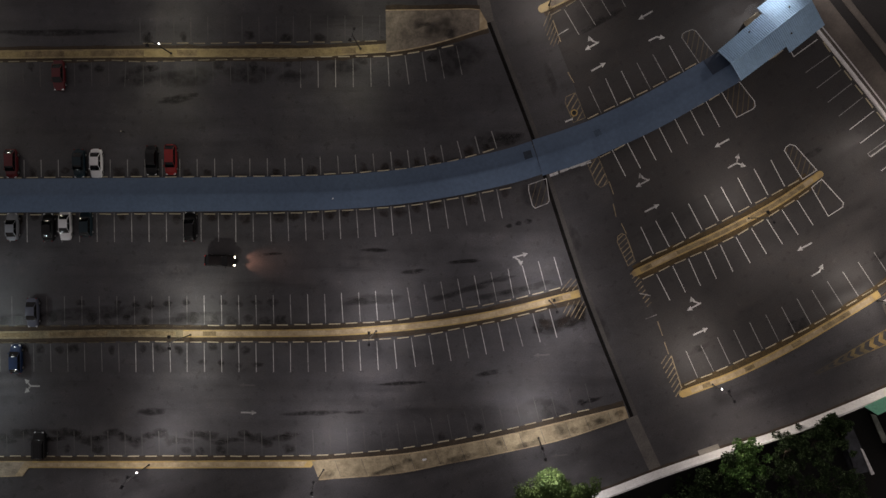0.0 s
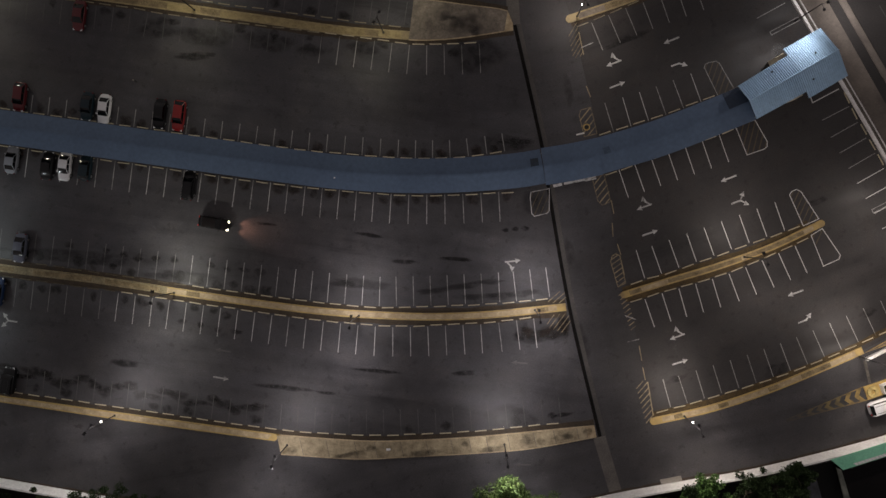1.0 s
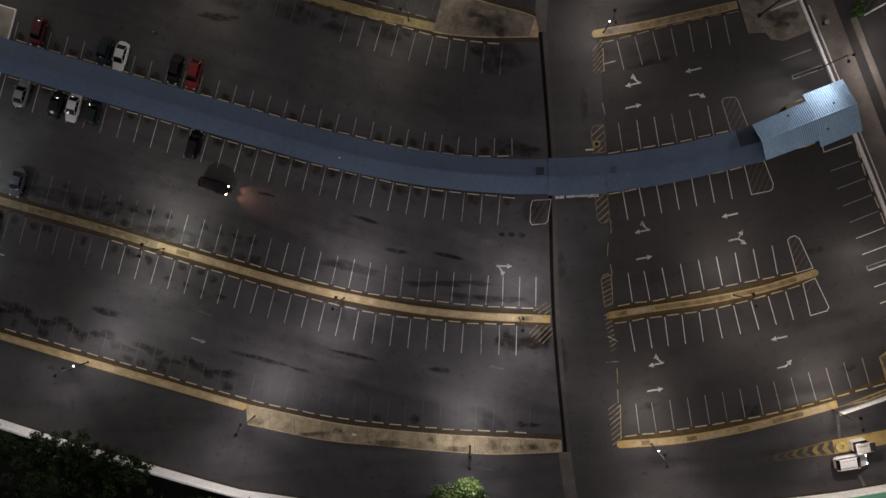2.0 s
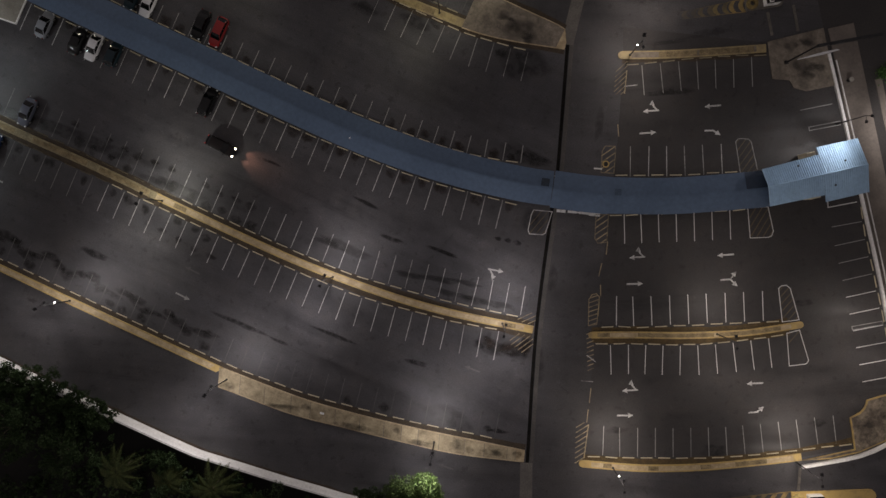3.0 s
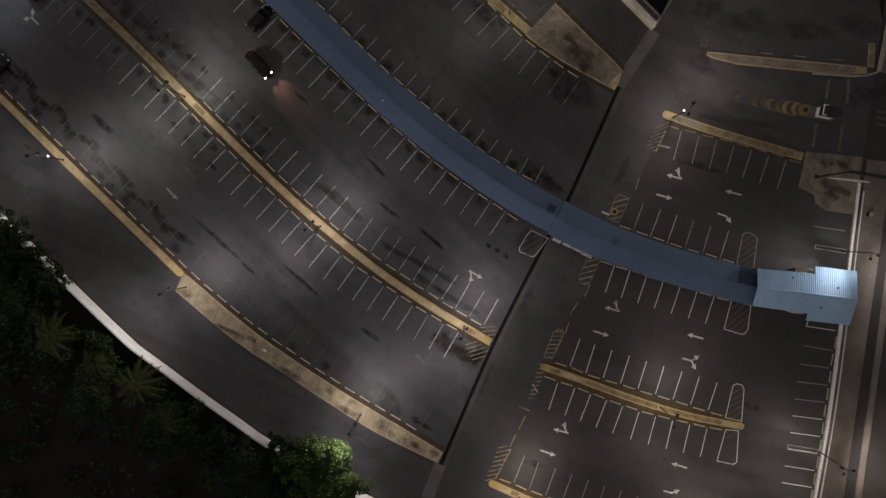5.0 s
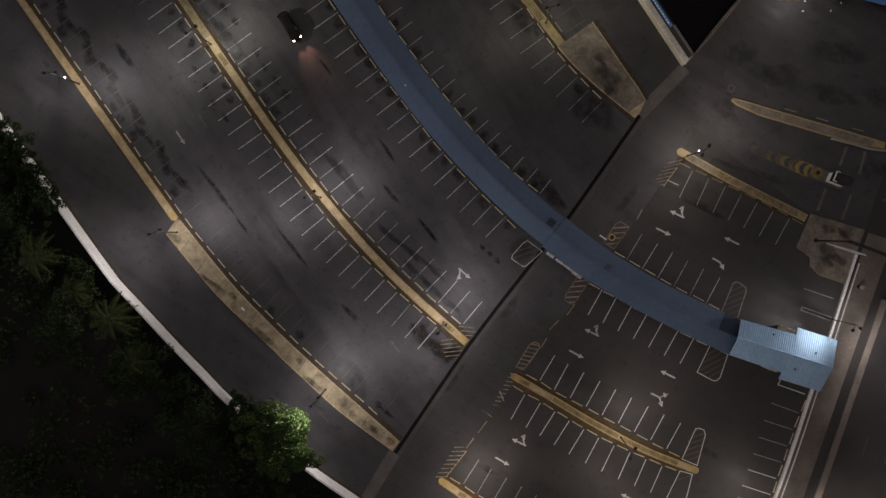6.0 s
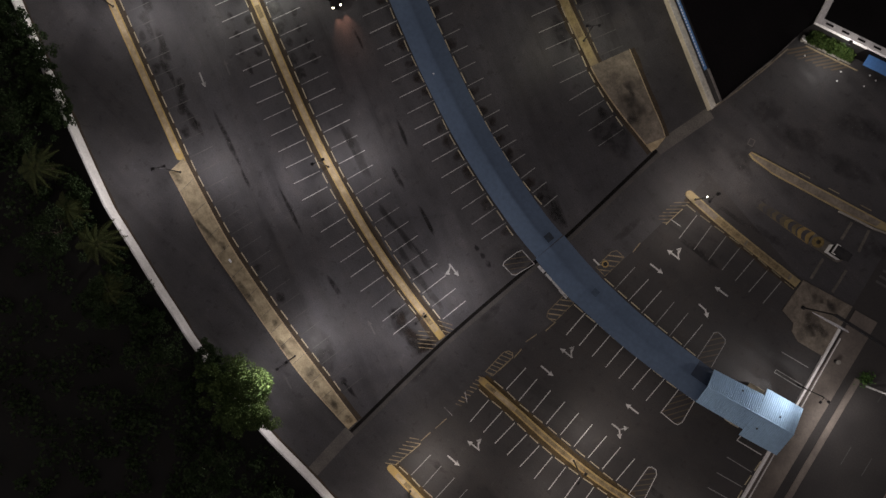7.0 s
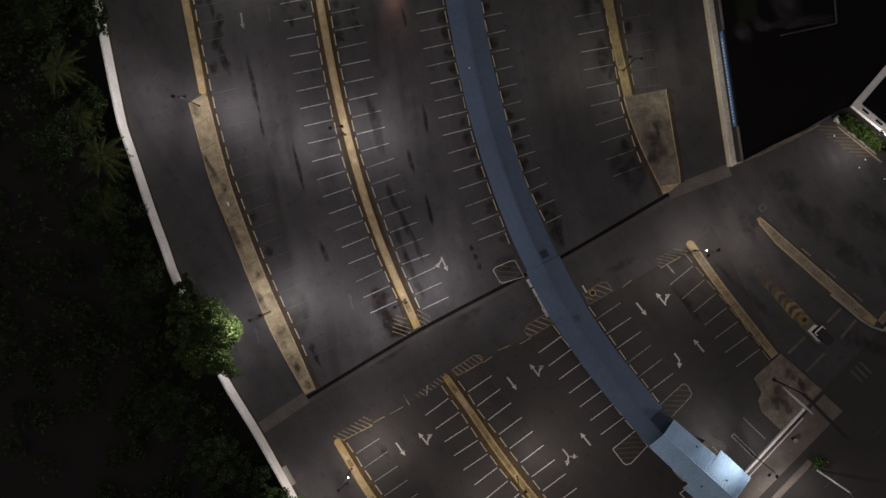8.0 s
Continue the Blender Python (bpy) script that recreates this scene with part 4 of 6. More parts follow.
for kind, x, y, turn in (
    ("left_and_ahead", 25.2, 7.1, 210), ("straight", 36.4, 12.8, 210), ("fork", 38.5, 9.9, 30), ("straight", 26.6, 3.5, 28),
    ("left_and_ahead", 32.7, -10.8, 210), ("straight", 48.3, -2.1, 210), ("straight", 33.7, -14.4, 27), ("turn_left", 50.3, -5.5, 30),
    ("left_and_ahead", 17.8, 26.9, 210), ("straight", 25.4, 31.2, 211), ("turn_right", 27.1, 27.9, 28), ("straight", 18.8, 23.9, 30),
):
    arrow(kind, x, y, turn, ARROW_WHITE, east_lot)
for kind, x, y, turn in (("straight", -32.7, -26.9, 0), ("fork", -65.9, -23.2, 180), ("straight", 10.7, -18.0, 185), ("left_and_ahead", 7.6, -3.4, 15), ("straight", -33.0, -22.8, 180), ("straight", 13.4, -32.8, 190)):
    arrow(kind, x, y, turn, LINE_MID if (x, y) in ((-32.7, -26.9), (-65.9, -23.2), (7.6, -3.4)) else LINE_FAINT, west_lot)

# tar seams, damp patches, one shadow streak and wider stains, each a part of the surface it lies on


def stain(name, mat, parent, x, y, rx, ry, turn, z, n=22):
    bm = bmesh.new()
    blob(bm, x, y, rx, ry, x * 0.37 + y * 0.11, z + 0.001 * rng.random(), n, turn)
    part(name, bm, mat, parent)


for x, y, rx, ry, turn in ((-9.5, -22.3, 3.2, 0.28, 0.08), (-23.0, -26.9, 3.6, 0.38, 0.03), (-16.8, -26.7, 1.4, 0.25, 0.05), (-47.5, -27.0, 1.9, 0.5, 0), (2.6, -20.8, 1.8, 0.35, 0.2), (-13.5, -2.6, 1.9, 0.3, 0.0), (-8.2, -5.8, 1.8, 0.3, 0.1), (-0.5, -4.3, 2.2, 0.25, 0.05), (-29.0, -3.2, 1.4, 0.2, 0.05),
                          (5.9, 0.9, 0.5, 0.3, 0.2), (7.3, 1.3, 0.55, 0.3, 0.2), (8.7, 1.6, 0.6, 0.35, 0.2), (-43.5, 19.6, 2.4, 0.5, 0.1), (-62.0, 29.7, 9.0, 0.5, 0.0), (18.2, -24.6, 1.4, 0.3, 0.3)):
    stain("tar_streak", TAR, west_lot, x, y, rx, ry, turn, 0.0085)
for k in range(28):
    stain("oil_stain", OIL, west_lot, -75 + 1.8 * k, -30.8 + 0.7 * math.sin(k * 1.7), rng.uniform(0.8, 2.2), rng.uniform(0.3, 0.8), 0.0, 0.0086, 16)
for x, y, rx, ry in ((11.4, -14.3, 2.4, 0.7), (14.6, -13.3, 2.4, 0.75), (16.2, -11.6, 0.9, 1.5), (10.4, -13.2, 0.9, 1.2), (11.0, -26.0, 3.4, 1.6), (-41.5, 22.9, 3.8, 1.5), (-32.5, 23.3, 3.6, 1.5), (-26, 22.9, 1.9, 0.9), (-49, 23.2, 2.4, 1.4), (-18.5, 24.2, 2.2, 0.9), (-42.7, 20.0, 1.0, 0.4), (-40.8, 20.3, 0.9, 0.35), (-2, 25.5, 4, 2.2),
                    (-60, -12.5, 12, 0.9), (4.0, 13.5, 3.6, 1.2), (-40, -12.6, 5, 0.8), (9.6, 5.4, 1.6, 1.6), (6.0, 13.6, 2.4, 0.7)):
    stain("damp_shade_patch", DAMP, west_lot, x, y, rx, ry, 0.08, 0.0092, 26)
for x, y, rx, ry, turn in ((-13.4, -9.9, 4.2, 0.62, 0.04), (-16.2, -10.3, 2.2, 0.5, 0.05), (-3.2, -9.4, 2.2, 0.42, 0.2), (0.6, -8.2, 2.9, 0.42, 0.26), (4.4, -6.9, 2.4, 0.36, 0.2), (3.2, -9.3, 3.0, 0.4, 0.22), (6.6, -8.7, 2.4, 0.55, 0.2), (9.6, -7.9, 2.2, 0.5, 0.3), (-0.8, -4.3, 2.4, 0.3, 0.1)):
    stain("oil_smear", SMEAR, west_lot, x, y, rx, ry, turn, 0.0115, 30)
for x, y, rx, ry in ((14.4, -12.9, 1.7, 0.9), (16.3, -11.4, 0.8, 1.2), (11.2, -13.4, 1.0, 0.8)):
    stain("brown_stain", RUST, west_lot, x, y, rx, ry, 0.25, 0.0096, 22)
for x, y, rx, ry in ((47.5, -13.5, 1.7, 0.9), (40.5, 32.0, 1.0, 0.7), (33.5, -17.0, 1.2, 0.5), (49.4, 11.4, 1.3, 0.5), (58.8, -3.4, 1.0, 0.5), (19.2, 30.5, 3.4, 0.5)):
    stain("damp_shade_patch", DAMP, east_lot, x, y, rx, ry, 0.5, 0.0092, 26)
# Damp patches; the first is a shadow streak beside the island's lamp, painted on.
for x, y, rx, ry, turn in ((15.5, 36.6, 3.4, 0.35, 0.55), (20.5, 40.5, 3.0, 0.5, 0.6), (9.5, 50.0, 3.6, 1.6, 0.7), (16.0, 54.5, 4.0, 1.2, 0.7), (4.0, 47.0, 2.4, 1.8, 1.0), (11.5, 58.5, 3.4, 1.6, 0.8), (20.5, 60.0, 3.0, 1.3, 0.5), (9.0, 41.0, 2.2, 1.2, 0.2), (28.0, 53.5, 2.2, 1.2, 0.9), (30.5, 57.0, 3.0, 1.0, 0.9), (15.5, -1.0, 2.4, 0.7, 1.9), (19.5, -14.0, 2.6, 0.8, 1.9), (12.0, 22.0, 2.4, 0.6, 1.9), (-53.2, -37.4, 0.7, 0.3, 0.1), (-50.5, -36.9, 0.8, 0.25, 0.2)):
    stain("damp_shade_patch", DAMP_SHADE_SOFT, road, x, y, rx, ry, turn, 0.0062, 26)
for host, x, y, rx, ry in ((ne_platform, 34.4, 41.6, 1.7, 0.9), (ne_platform, 35.6, 40.6, 1.2, 0.6), (ne_platform, 31.6, 43.4, 0.9, 0.6), (ne_platform, 33.4, 44.8, 1.0, 0.6), (ne_platform, 36.6, 42.4, 0.8, 0.5), (up_apron, -4.5, 29.6, 2.2, 1.4), (up_apron, -2.5, 28.8, 1.0, 0.8), (up_apron, -7.0, 30.4, 1.2, 0.7), (low_apron, -20.6, -35.9, 0.7, 0.5), (low_apron, -12.0, -35.2, 2.6, 0.4), (low_apron, -9.0, -33.8, 0.7, 0.5), (low_apron, -1.5, -33.4, 2.8, 0.45), (low_apron, 4.6, -31.0, 0.5, 0.4), (low_apron, 8.6, -31.2, 1.9, 0.4), (low_apron, 13.6, -28.9, 1.0, 0.7), (low_apron, 15.6, -29.0, 0.8, 0.5), (low_apron, 18.6, -27.8, 1.3, 0.5), (low_apron, 22.0, -26.5, 0.7, 0.5)):
    stain("damp_shade_patch", DAMP, host, x, y, rx, ry, 0.3, 0.186, 18)

# ---- covered walkway ----


def canopy(line, half, z, rise, mat, label, name="walkway_canopy", posts=5.2):
    """A shallow gabled sheet roof along a line, with sheet seams, fascias and steel posts."""
    th = anchor(name, pose(0, 0, 0), label, "walkway roof", "walkway roofs")
    pts = spline(line, 1.3)
    N, S = offset(pts, half), offset(pts, -half)
    for nm, edge in (("roof_slope", N), ("roof_slope", S)):
        bm = bmesh.new()
        rows = []
        for c, e in zip(pts, edge):
            rows.append([(*c, z + rise), (*e, z), (*e, z - 0.05), (*c, z + rise - 0.05)])
        vs = [[bm.verts.new(q) for q in r] for r in rows]
        for a, b in zip(vs, vs[1:]):
            for k in range(4):
                bm.faces.new((a[k], a[(k + 1) % 4], b[(k + 1) % 4], b[k]))
        bm.faces.new(vs[0])
        bm.faces.new(vs[-1][::-1])
        sl = part(nm, bm, mat, th)
        bm = bmesh.new()
        for k in range(1, len(pts) - 1, 2):
            d = (pts[k + 1] - pts[k - 1]).normalized() * 0.035
            c, e = pts[k], edge[k]
            q = [(*(c - d), z + rise + 0.012), (*(c + d), z + rise + 0.012), (*(e + d), z + 0.012), (*(e - d), z + 0.012)]
            bm.faces.new([bm.verts.new(v) for v in q])
        tagged(part("seams", bm, mat, sl), kind="stuff")
    bm = bmesh.new()
    ribbon(bm, offset(pts, 0.14), offset(pts, -0.14), z + rise + 0.014)
    part("ridge_cap", bm, mat, th)
    total = length_of(pts)
    for k in range(int(total / posts) + 1):
        p, d = along(pts, min(total - 0.2, 0.3 + k * posts))
        n = Vector((-d.y, d.x))
        for sgn in (1, -1):
            q = p + n * sgn * (half - 0.5)
            bm = bmesh.new()
            box(bm, 0, 0, 0, 0.12, 0.12, z - 0.04)
            ob = part("post", bm, STEEL_GREY, th)
            ob.location = (q.x, q.y, 0)
    return th


west_roof = canopy([(-110, 5.2), (-60, 5.35), (-40, 5.45), (-26, 5.55), (-18.4, 5.75), (-10.4, 6.4), (-2.3, 7.6), (5.7, 9.35), (9.6, 10.55)], 2.45, 2.9, 0.35, ROOF_BLUE, "long blue sheet-metal roof over a curved walkway")


def roof_square(th, x, y, turn, size, z, fall, mat):
    """A darker square panel with a thin steel frame, set on one slope of a roof."""
    bm = bmesh.new()
    box(bm, 0, 0, 0, size, size, 0.03)
    ob = part("square_panel", bm, mat, th, "darker square panel")
    ob.matrix_local = pose(x, y, z, 0, 0, turn) @ pose(0, 0, 0, -fall)
    bm = bmesh.new()
    for sx, sy, lx, ly in ((0, 0.5, 1.06, 0.05), (0, -0.5, 1.06, 0.05), (0.5, 0, 0.05, 1.0), (-0.5, 0, 0.05, 1.0)):
        box(bm, sx * size, sy * size, 0, lx * size, ly * size, 0.06)
    part("frame", bm, ROOF_BLUE, ob)


canopy([(9.7, 10.5), (13.3, 11.6), (17.2, 13.0)], 2.62, 3.0, 0.37, ROOF_BLUE, "raised blue sheet-metal roof over the driveway crossing", posts=30)
east_roof = canopy([(17.0, 12.95), (25.6, 16.95), (36.0, 22.9), (37.3, 23.85)], 2.55, 2.9, 0.35, ROOF_BLUE, "blue sheet-metal walkway roof between parking bays")
roof_square(west_roof, 8.35, 10.9, 17, 1.2, 3.16, 8, surface("square_dark_sheet", (0.020, 0.030, 0.046), (0.036, 0.054, 0.082), 0.8, 4.0, (0.6, 0.8), 0.2))
roof_square(east_roof, 18.1, 13.95, 25, 1.0, 3.19, 8, surface("square_dull_sheet", (0.050, 0.080, 0.126), (0.070, 0.108, 0.166), 0.8, 4.0, (0.6, 0.8), 0.2))
# Thin darker sheet on the slope: the gate roof's cast shadow, put in as colour.
bm = bmesh.new()
e0, e1, across = Vector((34.0, 21.75)), Vector((36.6, 23.35)), Vector((-0.52, 0.855))
lo = [bm.verts.new((q.x, q.y, z)) for q, z in ((e0 + across * 0.12, 3.252), (e1 + across * 0.12, 3.252), (e1 + across * 2.5, 2.925), (e0 + across * 2.5, 2.925))]
hi = [bm.verts.new(q.co + Vector((0, 0, 0.03))) for q in lo]
bm.faces.new(hi), bm.faces.new(lo[::-1])
for k in range(4):
    bm.faces.new((lo[k], lo[(k + 1) % 4], hi[(k + 1) % 4], hi[k]))
part("shadow_sheet", bm, surface("roof_shadow_sheet", (0.020, 0.034, 0.062), (0.032, 0.050, 0.085), 0.5, 3.0, (0.55, 0.7), 0.15), east_roof, "darker blue sheet painted as the gate roof's shadow")


def corrugated(th, o, u, x0, x1, w0, w1, z, rise, sgn, pitch=0.34, amp=0.05):
    """One slope of a ribbed metal roof, from the ridge along u to the eave."""
    v = Vector((-u.y, u.x)) * sgn
    bm = bmesh.new()
    n = int((x1 - x0) / pitch * 4)
    top, low = [], []
    for k in range(n + 1):
        f = k / n
        x, w = x0 + (x1 - x0) * f, w0 + (w1 - w0) * f
        dz = amp if k % 4 in (1, 2) else 0.0
        a, b = o + u * x, o + u * x + v * w
        top.append(bm.verts.new((a.x, a.y, z + rise + dz)))
        low.append(bm.verts.new((b.x, b.y, z + dz)))
    for k in range(n):
        bm.faces.new((top[k], top[k + 1], low[k + 1], low[k]))
    part("roof_slope", bm, ROOF_PALE, th)


gate = anchor("gate_canopy", pose(0, 0, 0), "pale blue ribbed metal gate roof, brightly lit", "gate roof")
o, u = Vector((36.0, 23.1)), Vector((0.785, 0.619))
v = Vector((-u.y, u.x))
for sgn in (1, -1):
    step = 7.75 if sgn > 0 else 7.5
    corrugated(gate, o, u, -0.1, step, 2.55 if sgn > 0 else 2.7, 2.8 if sgn > 0 else 2.85, 3.8, 0.9, sgn, pitch=0.29, amp=0.07)
    corrugated(gate, o, u, step, 13.5, 3.82, 3.78, 3.55, 1.15, sgn, pitch=0.29, amp=0.04)
for x in (0.3, 5.0, 8.0, 12.5):
    for sgn in (1, -1):
        bm = bmesh.new()
        box(bm, 0, 0, 0, 0.22, 0.22, 3.75)
        p = o + u * x + v * sgn * 2.4
        part("post", bm, STEEL_GREY, gate).location = (p.x, p.y, 0)
bm = bmesh.new()
tube(bm, (*(o - u * 0.1), 4.68), (*(o + u * 13.5), 4.68), 0.11, 0.11, 8)
part("ridge_cap", bm, ROOF_PALE, gate)
for sgn, back, depth in ((1, 7.45, 3.0), (-1, 6.9, 2.75)):
    p = o + u * back + v * sgn * depth
    bm = bmesh.new()
    box(bm, 0, 0, 0, 1.25, 0.7, 2.6, 0.04)
    kiosk = mesh_object("kiosk", bm, WALL_CREAM)
    kiosk.matrix_world = pose(p.x, p.y, 0, 0, 0, 38.2)
    tagged(kiosk, "small cream masonry kiosk under the gate roof", "kiosk")

CROSS_WHITE = worn_paint("crossing_white_paint", (0.66, 0.66, 0.66), (0.10, 0.098, 0.095), (0.36, 0.6), 1.6)
bm = bmesh.new()
for f0, f1, w in ((0.0, 0.15, 0.42), (0.27, 0.43, 0.34), (0.47, 0.56, 0.2), (0.56, 0.80, 0.36), (0.83, 1.0, 0.62)):
    e0, e1 = Vector((12.0, 8.3)), Vector((17.4, 10.28))
    stroke(bm, [e0 + (e1 - e0) * f0, e0 + (e1 - e0) * f1], w, 0.013)
part("crossing_bars", bm, CROSS_WHITE, road, "worn white painted edge of the crossing")
bm = bmesh.new()
stroke(bm, [(14.1, 16.05), (15.0, 16.4)], 0.22, 0.013)
part("crossing_bars", bm, LINE_FRESH, road)

for x, y in ((4.6, 1.9), (8.9, -1.8), (10.8, 1.2)):
    bm = bmesh.new()
    p = o + u * x + v * y
    tube(bm, (0, 0, 0), (0, 0, 0.22), 0.09, 0.09, 10)
    tube(bm, (0, 0, 0.22), (0, 0, 0.27), 0.14, 0.1, 10)
    part("roof_vent", bm, STEEL_DARK, gate).location = (p.x, p.y, 4.5 - abs(y) * 0.2)

# ---- vehicles ----


def paint(name, c):
    m = plain(name, c, 0.5, 0.0, coat=0.5 if max(c) < 0.05 else 1.0, vary=0.05)
    p = m.node_tree.nodes["Principled BSDF"]
    p.inputs["Coat Roughness"].default_value = 0.1
    p.inputs["Coat IOR"].default_value = 1.45
    p.inputs["Specular IOR Level"].default_value = 0.15
    return m


def car(x, y, turn, colour, style="sedan", lit=False, length=4.3, label="", category="car"):
    """A road car: lofted lower body, greenhouse glass, roof skin, wheels, lamps and mirrors. It faces +x."""
    th = anchor("car", pose(x, y, 0, 0, 0, turn), label, category, "parked cars")
    k = length / 4.3
    wd = 0.87
    if style == "suv":
        wd = 0.93
    ends = ((-2.15, 0.52, 0.50, 0.72), (-2.11, 0.70, 0.40, 0.80), (-2.0, 0.84, 0.32, 0.88), (-1.75, 0.95, 0.26, 0.93), (-1.4, 0.99, 0.24, 0.96), (-0.6, 1.0, 0.22, 0.97), (0.4, 1.0, 0.22, 0.96),
            (1.0, 0.99, 0.24, 0.92), (1.45, 0.97, 0.25, 0.86), (1.8, 0.92, 0.28, 0.79), (2.0, 0.82, 0.32, 0.72), (2.11, 0.68, 0.36, 0.64), (2.15, 0.52, 0.42, 0.56))
    lift = 0.16 if style == "suv" else 0.0
    st = [(p, q * wd, r, s + lift) for p, q, r, s in ends]
    bm = bmesh.new()
    rings = []
    for sx, w, z0, z1 in st:
        prof = [(-w * 0.9, z0), (-w, z0 + 0.12), (-w, (z0 + z1) / 2), (-w * 0.97, z1 - 0.12), (-w * 0.91, z1 - 0.035), (-w * 0.78, z1 + 0.005), (-w * 0.4, z1 + 0.03), (0, z1 + 0.04), (w * 0.4, z1 + 0.03), (w * 0.78, z1 + 0.005), (w * 0.91, z1 - 0.035), (w * 0.97, z1 - 0.12), (w, (z0 + z1) / 2), (w, z0 + 0.12), (w * 0.9, z0)]
        rings.append([bm.verts.new((sx * k, py, pz)) for py, pz in prof])
    for a, b in zip(rings, rings[1:]):
        for j in range(len(a)):
            bm.faces.new((a[j], a[(j + 1) % len(a)], b[(j + 1) % len(a)], b[j]))
    bm.faces.new(rings[0])
    bm.faces.new(rings[-1][::-1])
    part("body", bm, colour, th, smooth=True)
    base, top = (0.97, 1.39) if style != "suv" else (1.16, 1.55)
    if style == "sedan":
        f0, f1, r1, r0 = 1.08, 0.36, -0.88, -1.55
    elif style == "hatch":
        f0, f1, r1, r0 = 1.12, 0.42, -1.38, -1.96
    else:
        f0, f1, r1, r0 = 1.08, 0.46, -1.72, -2.08
    f0, f1, r1, r0 = f0 * k, f1 * k, r1 * k, r0 * k
    wb, wt = (0.77, 0.62) if style != "suv" else (0.80, 0.77)

    def quad(name, q, mat, bulge=0.06):
        """A bulged pane over four corners."""
        c = [Vector(p) for p in q]
        n = (c[1] - c[0]).cross(c[2] - c[0]).normalized()
        bm = bmesh.new()
        grid = []
        for iv in range(6):
            fv = iv / 5
            row = []
            for iu in range(9):
                fu = iu / 8
                p = (c[0] * (1 - fu) + c[1] * fu) * (1 - fv) + (c[3] * (1 - fu) + c[2] * fu) * fv
                row.append(bm.verts.new(p + n * bulge * (4 * fu * (1 - fu)) ** 0.8 * (0.35 + 0.65 * 4 * fv * (1 - fv))))
            grid.append(row)
        for r0, r1 in zip(grid, grid[1:]):
            for iu in range(8):
                bm.faces.new((r0[iu], r0[iu + 1], r1[iu + 1], r1[iu]))
        part(name, bm, mat, th, smooth=True)

    quad("windscreen", [(f0, -wb, base), (f0, wb, base), (f1, wt, top), (f1, -wt, top)], GLASS_DARK)
    quad("rear_window", [(r0, wb, base), (r0, -wb, base), (r1, -wt, top), (r1, wt, top)], GLASS_DARK)
    for s in (1, -1):
        q = [(r0, s * (wb + 0.02), base), (f0, s * (wb + 0.02), base), (f1, s * wt, top), (r1, s * wt, top)]
        quad("side_window", q if s < 0 else q[::-1], GLASS_DARK, 0.015)
    bm = bmesh.new()
    rows = []
    for j in range(9):
        f = j / 8
        cx = r1 + (f1 - r1) * f
        rise = 0.09 * math.sin(math.pi * (0.15 + 0.7 * f))
        rows.append([bm.verts.new((cx, cy, top + rise * (1 - (cy / wt) ** 2 * 0.7) - 0.01)) for cy in (-wt - 0.04, -wt * 0.85, -wt * 0.5, 0, wt * 0.5, wt * 0.85, wt + 0.04)])
    for a, b in zip(rows, rows[1:]):
        for j in range(6):
            bm.faces.new((a[j], b[j], b[j + 1], a[j + 1]))
    part("roof", bm, colour, th, smooth=True)
    for s in (1, -1):
        for xa, xb, r in ((f0, f1, 0.035), (r0, r1, 0.05), ((f0 + r0) / 2 - 0.05, (f1 + r1) / 2 - 0.05, 0.03)):
            bm = bmesh.new()
            tube(bm, (xa, s * (wb + 0.01), base - 0.02), (xb, s * (wt + 0.012), top + 0.01), r, r, 6)
            part("pillar", bm, colour, th)
    bm = bmesh.new()
    box(bm, 2.1 * k, 0, 0.36 + lift, 0.1, 0.9, 0.16, 0.03)
    part("grille", bm, TYRE, th)
    for sx in (1, -1):
        for sy in (1, -1):
            bm = bmesh.new()
            tube(bm, (sx * 1.3 * k, sy * 0.68, 0.31), (sx * 1.3 * k, sy * 0.87, 0.31), 0.31, 0.31, 16)
            w = part("wheel", bm, TYRE, th)
            bm = bmesh.new()
            tube(bm, (sx * 1.3 * k, sy * 0.86, 0.31), (sx * 1.3 * k, sy * 0.885, 0.31), 0.2, 0.18, 12)
            part("rim", bm, RIM, w)
    zl = 0.62 if style != "suv" else 0.78
    for sy in (1, -1):
        bm = bmesh.new()
        box(bm, 2.0 * k, sy * 0.58, zl, 0.26, 0.28, 0.1, 0.03)
        part("headlight", bm, HEAD_LIT if lit else HEAD_LENS, th, "glowing warm headlight" if lit else "clear headlight")
        bm = bmesh.new()
        box(bm, -2.06 * k, sy * 0.62, zl + 0.1, 0.16, 0.26, 0.14, 0.03)
        part("tail_light", bm, TAIL_LIT if lit else TAIL_LENS, th, "glowing red tail light" if lit else "red tail light")
        bm = bmesh.new()
        box(bm, f0 - 0.25, sy * 0.95, base - 0.05, 0.14, 0.2, 0.13, 0.03)
        part("mirror", bm, colour, th)
    if style == "suv":
        for sy in (1, -1):
            bm = bmesh.new()
            tube(bm, (r1 + 0.15, sy * 0.5, top + 0.09), (f1 - 0.2, sy * 0.5, top + 0.09), 0.025, 0.025, 6)
            part("roof_rail", bm, STEEL_DARK, th)
    if lit is True:
        for sy in (1, -1):
            ld = bpy.data.lights.new("headlamp_beam", "SPOT")
            ld.energy, ld.color, ld.spot_size, ld.spot_blend, ld.shadow_soft_size = 620, (1.0, 0.46, 0.30), radians(58), 0.9, 0.08
            m = pose(x, y, 0, 0, 0, turn)
            new("headlamp_beam", ld).matrix_world = look(m @ Vector((2.35 * k, sy * 0.58, zl + 0.06)), m @ Vector((11, sy * 0.8, 0)))
    return th


